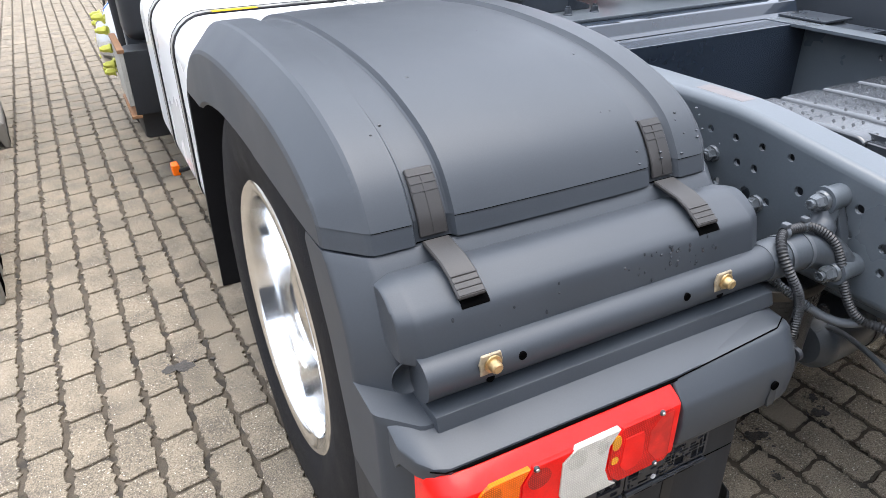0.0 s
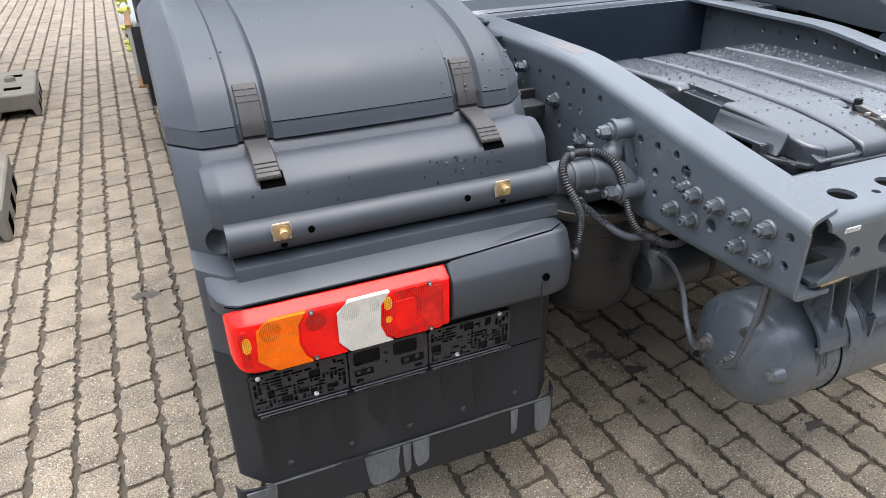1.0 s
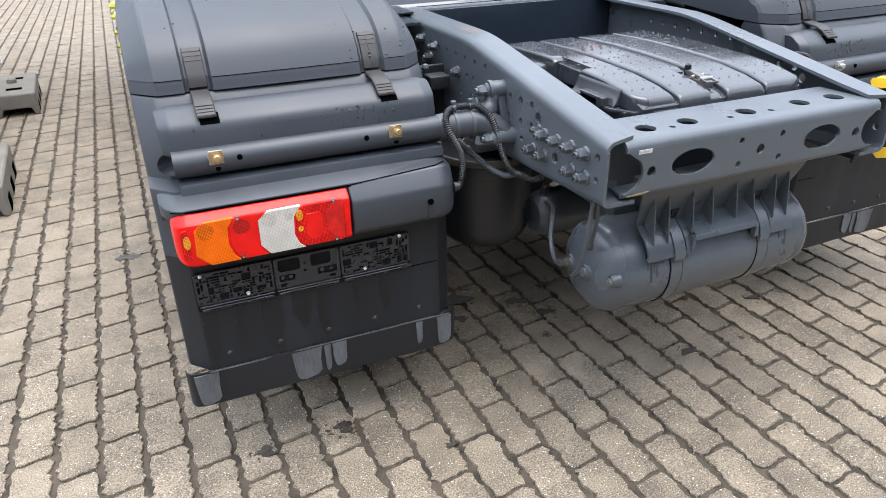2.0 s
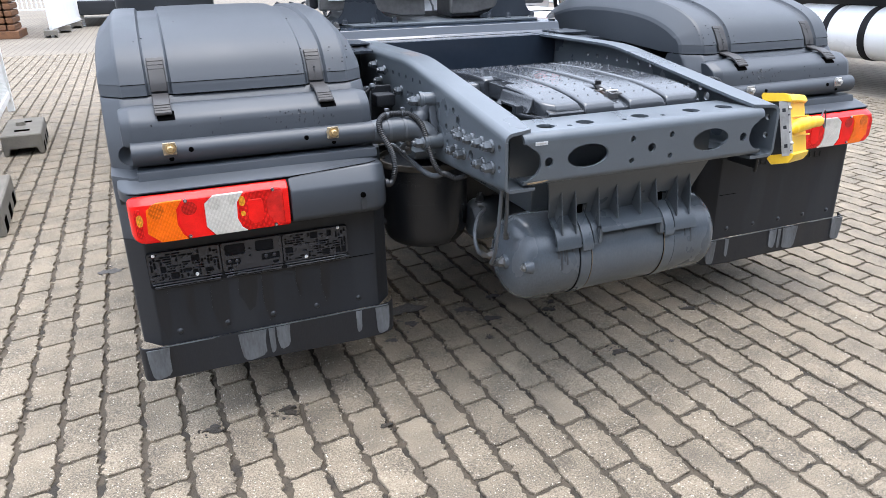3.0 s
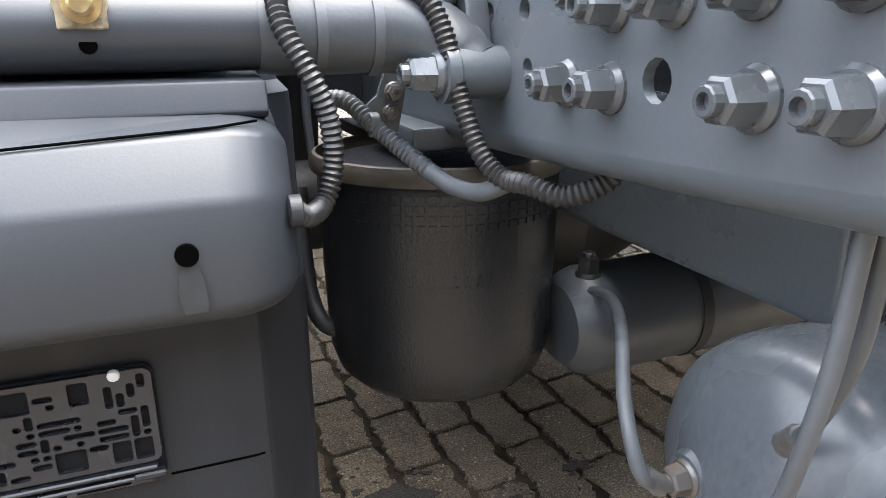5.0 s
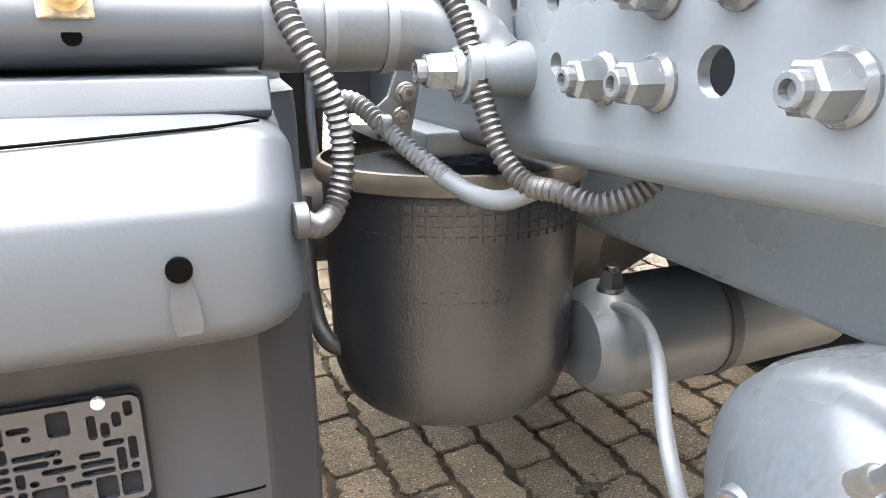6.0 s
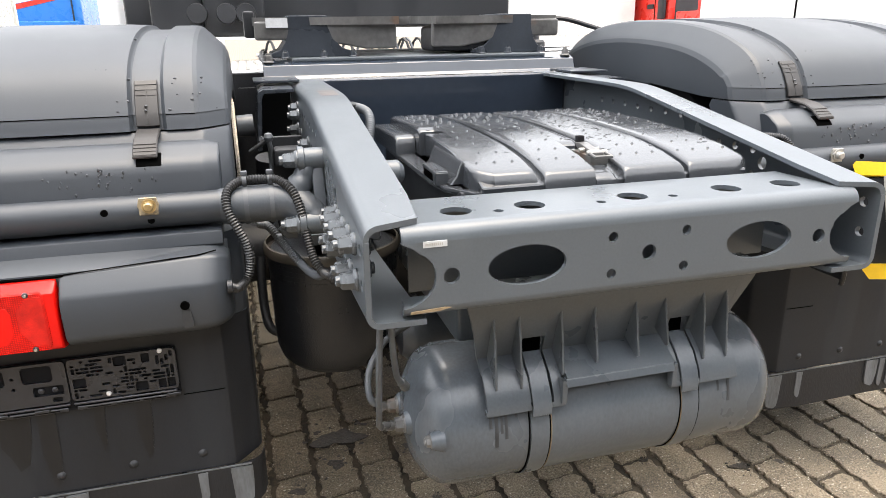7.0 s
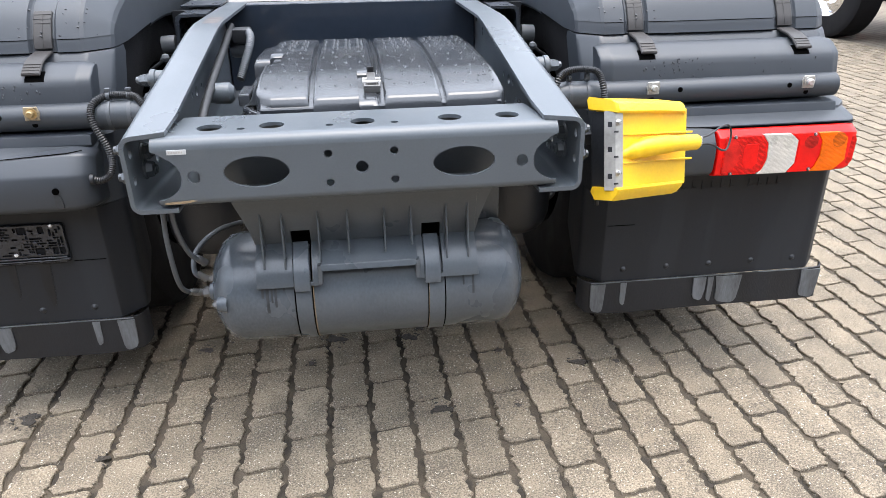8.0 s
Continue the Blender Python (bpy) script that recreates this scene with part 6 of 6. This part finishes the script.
def wheel_chock():
    """Built lying along x with its face towards -y, then turned and leant as it hangs in the holder."""
    c = thing("wheel_chock", "bright yellow plastic wheel chock held beside the chassis rail", "wheel chock")
    part("body", prism(B(), [(0.0, -0.004), (0.222, -0.004), (0.226, 0.156), (0.0, 0.154)], "y", 0.0, 0.060, 0.003, 2), YELLOW, c)
    top = [(-0.010, 0.152), (-0.014, 0.156), (-0.010, 0.170), (-0.004, 0.175), (0.058, 0.184), (0.064, 0.178), (0.060, 0.160)]
    part("top_flange", loft(B(), [(x, [(y * k + d, z - sink) for y, z in top]) for x, k, d, sink in ((-0.020, 0.9, 0.006, 0.002), (-0.016, 1.0, 0.0, 0.005), (0.10, 1.0, 0.0, 0.005), (0.196, 1.0, 0.0, 0.006), (0.214, 0.9, 0.008, 0.009), (0.225, 0.6, 0.016, 0.013))]), YELLOW, c)
    low = [(-0.008, 0.004), (-0.013, 0.000), (-0.009, -0.010), (0.004, -0.023), (0.050, -0.023), (0.060, -0.006), (0.055, 0.004)]
    part("bottom_flange", loft(B(), [(x, [(y * k + d, z * k) for y, z in low]) for x, k, d in ((-0.016, 0.95, 0.002), (-0.012, 1.0, 0.0), (0.180, 1.0, 0.0), (0.206, 0.9, 0.006), (0.224, 0.35, 0.010))]), YELLOW, c)
    for z in (0.050, 0.106):
        part("rib", prism(B(), [(0.0, -0.002), (0.215, -0.012), (0.232, -0.010), (0.232, 0.004), (0.0, 0.004)], "z", z - 0.002, z + 0.002, 0.0008, 1), YELLOW, c)
    bm = tube(B(), smooth_path([(0.012, 0.010, 0.066), (0.055, -0.004, 0.076), (0.095, -0.020, 0.082), (0.140, -0.032, 0.084), (0.196, -0.040, 0.085)], 5), [0.012] * 3 + [0.018] * 3 + [0.0205] * 4 + [0.0190] * 4 + [0.0165] * 7, 18)
    g = part("grip", bm, YELLOW, c)
    part("grip_bore", lathe(B(), [(0.001, -0.001), (0.0110, -0.001), (0.0115, 0.002)], "x", (0.1965, -0.040, 0.085), 14), SEAM_SHADE, g)
    h = part("holder_strip", prism(B(), [(-0.0235, 0.018), (-0.0215, 0.014), (-0.015, -0.003), (0.005, -0.006), (0.006, -0.002), (-0.011, 0.003), (-0.018, 0.019)], "z", -0.002, 0.152, 0.0010), ALU, c, "bare aluminium strip")
    # dark sheet added to cover the chock's yellow end face
    part("dark_end_cover", box(B(), -0.010, -0.002, 0.012, 0.062, -0.002, 0.152, 0.001, 1), DARK, c)
    for z in (0.032, 0.130):
        part("strip_bolt", hexnut(B(), "y", (-0.009, -0.0045, z), 0.0055, -0.007), STEEL, h)
    for z in (0.028, 0.080, 0.128):
        part("slot", box(B(), -0.020, -0.009, -0.0058, -0.0035, z - 0.018, z - 0.0145), DARK, h)
        part("slot", prism(B(), [(-0.0207, 0.0110), (-0.0176, 0.0030), (-0.0160, 0.0034), (-0.0190, 0.0114)], "z", z - 0.007, z + 0.003), DARK, h)
    part("wire_loop", tube(B(), smooth_path([(0.200, -0.040, 0.092), (0.245, -0.040, 0.098), (0.285, -0.040, 0.112), (0.318, -0.040, 0.118), (0.335, -0.038, 0.098), (0.325, -0.036, 0.068), (0.300, -0.038, 0.064), (0.255, -0.040, 0.078), (0.200, -0.040, 0.080)], 6), 0.0022, 8), HOSE, c, "dark wire loop")
    for k in range(3):
        part("wire_clip", lathe(B(), [(0.004, -0.002), (0.0055, -0.002), (0.0055, 0.002), (0.004, 0.002)], "x", (0.212, -0.040, 0.080 + 0.006 * k), 10, False), ALU, c)
    u = Vector((0.863, 0.487, -0.150)).normalized()
    v = Vector((0.0, 0.27, 0.963))
    v = (v - u * v.dot(u)).normalized()
    w = v.cross(u)
    m = Matrix((u, w, v)).transposed().to_4x4()
    m.translation = (0.499, 0.012, 0.703)
    c.matrix_basis = m


wheel_chock()


# ---- the yard ----
def concrete_foot(x, y, turn):
    o = thing("concrete_weight", "dark grey fence weight block standing on the pavers", "concrete block", "feet of the mobile fence")
    bm = B()
    plate(bm, [(-0.13, 0), (-0.10, 0), (-0.085, 0.05), (0.085, 0.05), (0.10, 0), (0.13, 0), (0.13, 0.15), (-0.13, 0.15)], [], "y", -0.36, 0.36)
    soften(bm, bm.faces, 0.008, 1, 40)
    part("block", bm, CONCRETE, o)
    for yy in (-0.24, 0.0, 0.24):
        part("side_notch", box(B(), 0.122, 0.1315, yy - 0.05, yy + 0.05, 0.0, 0.07), SEAM_SHADE, o)
    for yy in (-0.18, 0.18):
        part("post_socket", box(B(), -0.05, 0.05, yy - 0.035, yy + 0.035, 0.145, 0.151), SEAM_SHADE, o)
    part("lug", lathe(B(), [(0.035, 0.15), (0.03, 0.175), (0.02, 0.178), (0.001, 0.178)], "z", (-0.02, 0.05, 0), 16), CONCRETE, o)
    o.matrix_basis = pose(x, y, 0, 0, 0, turn)
    return o


concrete_foot(-2.12, 4.68, 4)
concrete_foot(-2.10, 2.78, 4)


def fence(name, p, q, height, pitch, bar, lift=0.12, panel=False):
    """A mobile fence panel between two ground points: posts, rails and upright bars, or closed sheet."""
    f = thing(name, "white painted steel fence panel with upright bars" if not panel else "white closed site fence panel", "fence", "white fence panels")
    p, q = Vector((*p, 0)), Vector((*q, 0))
    d = q - p
    L = d.length
    for z in (lift + 0.04, height - 0.04):
        part("rail", box(B(), 0, L, -0.02, 0.02, z - 0.03, z + 0.03, 0.004), WHITE_FENCE, f)
    for x in (0.03, L - 0.03):
        part("post", box(B(), x - 0.03, x + 0.03, -0.03, 0.03, 0.0, height + 0.05, 0.004), WHITE_FENCE, f)
    if panel:
        part("sheet", box(B(), 0.06, L - 0.06, -0.008, 0.008, lift + 0.07, height - 0.07), WHITE_FENCE, f)
    else:
        n = int(L / pitch)
        proto = None
        for k in range(1, n):
            x = k * L / n
            if proto is None:
                proto = part("bar", box(B(), -bar / 2, bar / 2, -0.008, 0.008, lift + 0.07, height - 0.07), WHITE_FENCE, f)
                proto.location.x = x
            else:
                b = new("bar", proto.data)
                b.parent = f
                b.location.x = x
    f.matrix_basis = Matrix.Translation(p) @ Matrix.Rotation(math.atan2(d.y, d.x), 4, "Z")
    return f


fence("mobile_fence", (-2.20, 2.9), (-2.47, 6.45), 1.9, 0.075, 0.035)
fence("site_hoarding", (-3.0, 15.9), (-2.6, 19.5), 2.0, 0.1, 0.03, 0.15, True)
for k in range(3):
    fence("mobile_fence", (-13.2 + k * 3.5, 27), (-9.75 + k * 3.5, 27), 1.8, 0.14, 0.05)
fence("mobile_fence", (-7.2, 13.4), (-4.4, 13.4), 1.9, 0.16, 0.07)
fence("mobile_fence", (2.6, 11.0), (5.9, 11.6), 1.0, 0.14, 0.05)
fence("mobile_fence", (5.2, 20.0), (8.4, 20.0), 1.2, 0.14, 0.05)
for x, y in ((-3.05, 16.2), (-2.9, 17.6), (-2.75, 19.0)):
    concrete_foot(x, y, 6)


def track_stack():
    o = thing("track_pile", "stack of rusty steel crawler tracks lying on the pavers", "scrap")
    part("pallet", box(B(), -5.2, -3.62, 16.0, 17.2, 0.0, 0.15, 0.01), RUST, o)
    for k in range(7):
        for j in range(9):
            part("track_shoe", box(B(), -5.15 + j * 0.165, -5.01 + j * 0.165, 16.1, 17.1, 0.16 + k * 0.14, 0.28 + k * 0.14, 0.02, 1), RUST, o)


track_stack()


def van(x, y):
    o = thing("delivery_van", "white delivery van parked beyond the white fence", "van")
    prof = [(y, 0.35), (y - 0.05, 0.8), (y + 0.1, 1.0), (y + 1.0, 1.2), (y + 1.7, 2.0), (y + 5, 2.1), (y + 5, 0.35)]
    part("body", prism(B(), prof, "x", x, x + 2.0, 0.06), WHITE, o)
    part("bumper", box(B(), x - 0.02, x + 2.02, y - 0.12, y + 0.05, 0.28, 0.62, 0.04), PLASTIC_DARK, o)
    part("windscreen", prism(B(), [(y + 1.0, 1.23), (y + 1.66, 1.97), (y + 1.63, 1.99), (y + 0.96, 1.25)], "x", x + 0.12, x + 1.88), GLASS, o)
    for yy in (y + 0.8, y + 3.8):
        for xx in (x - 0.01, x + 1.8):
            part("wheel", lathe(B(), [(0.001, xx), (0.2, xx), (0.34, xx + 0.02), (0.34, xx + 0.2), (0.001, xx + 0.2)], "x", (0, yy, 0.34), 24), RUBBER, o)
    for xx in (x + 0.1, x + 1.6):
        part("headlight", box(B(), xx, xx + 0.3, y - 0.07, y + 0.1, 0.75, 0.92, 0.03), GLASS, o)


van(-3.05, 19.2)


def parked_truck(name, label, x, y, paint, length=6.5, tank=True):
    """A parked truck along y: chassis, side body, round tank, wheels."""
    o = thing(name, label, "truck", "trucks parked in the yard")
    part("chassis", box(B(), x + 0.7, x + 1.6, y, y + length, 0.7, 0.95, 0.02), DARK, o)
    part("cab", box(B(), x + 0.02, x + 2.45, y + length - 2.3, y + length, 0.75, 3.3, 0.12, 3), paint, o)
    back = y + length - 2.3
    if paint == RED_PAINT:
        part("cab_window", box(B(), x + 0.16, x + 0.72, back - 0.015, back + 0.03, 1.16, 2.2, 0.02), GLASS, o)
        part("mirror", box(B(), x - 0.12, x - 0.02, back + 0.05, back + 0.25, 1.2, 1.75, 0.03), PLASTIC_DARK, o)
        part("handle_plate", box(B(), x + 0.95, x + 1.12, back - 0.012, back + 0.02, 1.12, 1.2, 0.01), WHITE, o)
    if paint == BLUE:
        part("red_stripe", prism(B(), [(x + 0.6, 1.49), (x + 0.6, 1.62), (x + 2.2, 1.95), (x + 2.2, 1.87)], "y", back - 0.006, back + 0.02), RED_PAINT, o)
        part("white_stripe", prism(B(), [(x + 0.6, 1.63), (x + 0.6, 1.72), (x + 2.2, 2.03), (x + 2.2, 1.96)], "y", back - 0.006, back + 0.02), WHITE, o)
        part("door_line", box(B(), x + 1.08, x + 1.10, back - 0.004, back + 0.02, 0.8, 2.7), SEAM_SHADE, o)
        part("grab_rail", tube(B(), [(x + 2.28, back - 0.06, 1.0), (x + 2.28, back - 0.06, 2.4)], 0.018, 8), DARK, o)
    part("side_window", box(B(), x, x + 0.03, y + length - 1.5, y + length - 0.5, 1.75, 2.5, 0.03), GLASS, o)
    part("door_line", box(B(), x + 0.012, x + 0.022, y + length - 1.75, y + length - 1.73, 0.8, 2.7), SEAM_SHADE, o)
    part("door_handle", box(B(), x - 0.01, x + 0.03, y + length - 1.7, y + length - 1.45, 1.42, 1.52, 0.02), DARK, o)
    part("side_body", box(B(), x + 0.05, x + 2.4, y, y + length - 2.5, 0.98, 1.35, 0.03), paint, o)
    if tank:
        t = part("fuel_tank", tube(B(), [(x + 0.30, y + 1.9, 0.56), (x + 0.30, y + 1.93, 0.56), (x + 0.30, y + 3.5, 0.56), (x + 0.30, y + 3.53, 0.56)], [0.22, 0.25, 0.25, 0.22], 32), WHITE, o)
        for yy in (y + 2.2, y + 2.62, y + 3.04):
            part("tank_strap", lathe(B(), [(0.252, yy - 0.036), (0.258, yy - 0.036), (0.258, yy + 0.036), (0.252, yy + 0.036)], "y", (x + 0.30, 0, 0.56), 32, False), RUBBER, t)
    for yy in (y + 0.2, y + length - 1.2):
        for xx in (x + 0.02, x + 2.1):
            w = part("wheel", lathe(B(), [(0.28, xx), (0.46, xx), (0.5, xx + 0.03), (0.5, xx + 0.27), (0.46, xx + 0.3), (0.28, xx + 0.3)], "x", (0, yy, 0.5), 40, False), RUBBER, o)
            part("rim", lathe(B(), [(0.30, xx + 0.005), (0.28, xx), (0.25, xx + 0.06), (0.15, xx + 0.03), (0.13, xx - 0.02), (0.001, xx - 0.03)], "x", (0, yy, 0.5), 40, False), CHROME, w)
    return o


parked_truck("parked_truck", "white truck with a white fuel tank and chrome wheels", 5.15, 0.85, WHITE, 6.5)
parked_truck("parked_truck", "red truck cab parked across the yard", 8.35, 9.2, RED_PAINT, 6.0, False)
parked_truck("parked_truck", "blue truck parked beyond the fence", -6.5, 17.5, BLUE, 2.6, False)
o = thing("box_trailer", "plain light grey box trailer standing in the yard", "trailer")
part("box", box(B(), 5.75, 8.2, 14.0, 20.0, 0.62, 2.6, 0.02), WHITE_FENCE, o)
part("underframe", box(B(), 5.85, 8.1, 14.2, 19.8, 0.0, 0.62, 0.02), WHITE_FENCE, o)
o = thing("site_wall", "pale rendered wall closing the yard", "wall", kind="structure")
part("wall", box(B(), 13.0, 13.3, -9.0, 30.0, 0.0, 2.6, 0.02), WHITE_FENCE, o)

# unseen wall added behind the camera, darkens surfaces that face backwards
o = thing("site_wall", "unseen dark grey wall added behind the camera to block low sky light", "wall", kind="structure")
part("wall", box(B(), -18.0, 13.0, -9.3, -9.0, 0.0, 7.0, 0.02), SKY_BLOCKER, o)

# oil stains on the stones: uneven blots with a few spatters round them
rng = random.Random(3)


def blot(bm, cx, cy, r, lift):
    p = [rng.uniform(0, 6.28) for _ in range(4)]
    pts = []
    for i in range(28):
        t = 6.2832 * i / 28
        q = r * (0.78 + 0.20 * math.sin(2 * t + p[0]) + 0.14 * math.sin(3 * t + p[1]) + 0.10 * math.sin(5 * t + p[2]) + 0.07 * math.sin(9 * t + p[3]) + rng.uniform(-0.06, 0.06))
        pts.append((cx + q * math.cos(t), cy + 0.75 * q * math.sin(t)))
    prism(bm, pts, "z", -0.004, lift)


for x, y, r in ((-0.385, 0.865, 0.072), (-0.405, 0.745, 0.030), (-0.181, 0.769, 0.040), (-0.116, 0.664, 0.034), (0.154, 0.693, 0.018), (0.113, 0.642, 0.028), (0.170, 0.271, 0.030), (0.600, 0.432, 0.026),
                (0.712, 0.420, 0.014), (-0.510, 0.656, 0.024), (0.377, 0.527, 0.013), (-0.186, 0.539, 0.014), (-1.137, 0.380, 0.030), (-0.921, 0.386, 0.034), (0.378, 0.258, 0.011), (-1.45, 1.74, 0.05), (-0.03, 0.83, 0.03), (-0.68, 0.20, 0.018)):
    bm = B()
    blot(bm, x, y, r, 0.0016)
    for k in range(14):
        a, q = rng.random() * 6.28, r * (0.8 + abs(rng.gauss(0, 0.5)))
        blot(bm, x + q * math.cos(a), y + q * math.sin(a), r * (0.05 + 0.16 * rng.random() ** 2), 0.0014 + 0.00001 * k)
    tagged(part("oil_stain", bm, OIL, None), "dark oil stain soaked into the pavers", "stain", "oil stains", "structure")

# ground: joint sand under the stones, paving pattern far off
bm = B()
GX0, GX1, GY0, GY1 = -4.4, 5.2, -1.5, 12.0
R_ = 90.0
quads = [(-R_, -R_, R_, GY0), (-R_, GY1, R_, R_), (-R_, GY0, GX0, GY1), (GX1, GY0, R_, GY1)]
for a, b, c, d in quads:
    bm.faces.new([bm.verts.new(v) for v in ((a, b, -0.002), (c, b, -0.002), (c, d, -0.002), (a, d, -0.002))])
inner = bm.faces.new([bm.verts.new(v) for v in ((GX0, GY0, -0.0085), (GX1, GY0, -0.0085), (GX1, GY1, -0.0085), (GX0, GY1, -0.0085))])
inner.material_index = 1
ground = part("ground", bm, FAR, None, smooth=False)
ground.data.materials.append(SAND)
tagged(ground, "yard paved with grey-beige interlocking concrete pavers, damp dark joints", "ground", kind="structure")

# pavers with toothed long sides, in staggered rows
PW, PL, GAP = 0.1083, 0.2085, 0.0165


def paver_outline(seed):
    """A block whose long sides carry eight worn teeth that fit those of its neighbours, and whose ends sway in an S."""
    r = random.Random(seed)
    hw, hl = PW / 2 - GAP / 2, PL / 2 - 0.0058
    pitch = PL / 8

    def tooth(y):
        u = (y / pitch) % 1.0
        return 0.0052 * (4 * u if u < 0.25 else 2 - 4 * u if u < 0.75 else 4 * u - 4)

    def side(sign):
        pts, sway = [], r.uniform(0, 6.28)
        for k in range(-7, 7):
            y = (k + 0.5) * pitch / 2 + r.uniform(-0.0035, 0.0035)
            pts.append((sign * hw + tooth(y) * r.choice((-0.3, 0.4, 1.0, 1.5)) + 0.0026 * math.sin(k * 0.8 + sway) + r.uniform(-0.0026, 0.0026), y))
        return pts if sign > 0 else pts[::-1]

    def end(sign):
        pts = []
        for f in (0.97, 0.86, 0.6, 0.35, 0.1, -0.15, -0.4, -0.65, -0.88, -0.97):
            x = sign * hw * f
            pts.append((x, sign * (hl - (0.007 if abs(f) > 0.9 else 0.0)) + 0.0042 * math.sin(2.6 * x / hw) + r.uniform(-0.0024, 0.0024)))
        return pts
    return side(1) + end(1) + side(-1) + end(-1)


def paver_mesh(pts):
    n = len(pts)
    v = [(x * 0.965, y * 0.982, 0.0) for x, y in pts] + [(x, y, -0.0022) for x, y in pts] + [(x, y, -0.012) for x, y in pts]
    f = [tuple(range(n))]
    for a in (0, n):
        f += [(a + k, a + n + k, a + n + (k + 1) % n, a + (k + 1) % n) for k in range(n)]
    return v, f


KINDS = [paver_mesh(paver_outline(s)) for s in range(14)]
paver_data = []
for v, f in KINDS:
    me = bpy.data.meshes.new("paver")
    me.from_pydata(v, [], f)
    me.materials.append(STONE)
    paver_data.append(me)
FIELD_TURN = radians(1.25)
X0 = -0.0125
fv, ff = [], []
rng = random.Random(11)
ct, st = math.cos(FIELD_TURN), math.sin(FIELD_TURN)
count = 0
for i in range(-44, 53):
    for j in range(-10, 60):
        lx = X0 + (i + 0.5) * PW
        ly = 0.110 + (j + (0.5 if i % 2 else 0.0)) * PL
        x, y = lx * ct - ly * st, lx * st + ly * ct
        if not (GX0 - 0.06 < x < GX1 + 0.06 and GY0 - 0.1 < y < GY1 + 0.1):
            continue
        dz, tilt, kind = rng.uniform(-0.0015, 0.0012), rng.gauss(0, 0.4), rng.randrange(14)
        flip = rng.random() < 0.5
        turn = FIELD_TURN + (math.pi if flip else 0) + radians(rng.gauss(0, 0.5))
        if -1.75 < x < 0.75 and -0.1 < y < 1.25 and count < 300 and not (x < -0.45 and y > 0.95):
            ob = new("paver", paver_data[kind])
            ob.parent = ground
            ob.matrix_basis = Matrix.Translation((x, y, dz)) @ Matrix.Rotation(turn, 4, "Z") @ Matrix.Rotation(radians(tilt), 4, "Y")
            count += 1
        else:
            c, s = math.cos(turn), math.sin(turn)
            base = len(fv)
            for a, b, h in KINDS[kind][0]:
                fv.append((x + a * c - b * s, y + a * s + b * c, h + dz + a * math.tan(radians(tilt))))
            ff += [tuple(base + k for k in q) for q in KINDS[kind][1]]
me = bpy.data.meshes.new("paver_field")
me.from_pydata(fv, [], ff)
me.materials.append(STONE)
field = new("paver_field", me)
field.parent = ground
tagged(field, kind="stuff")
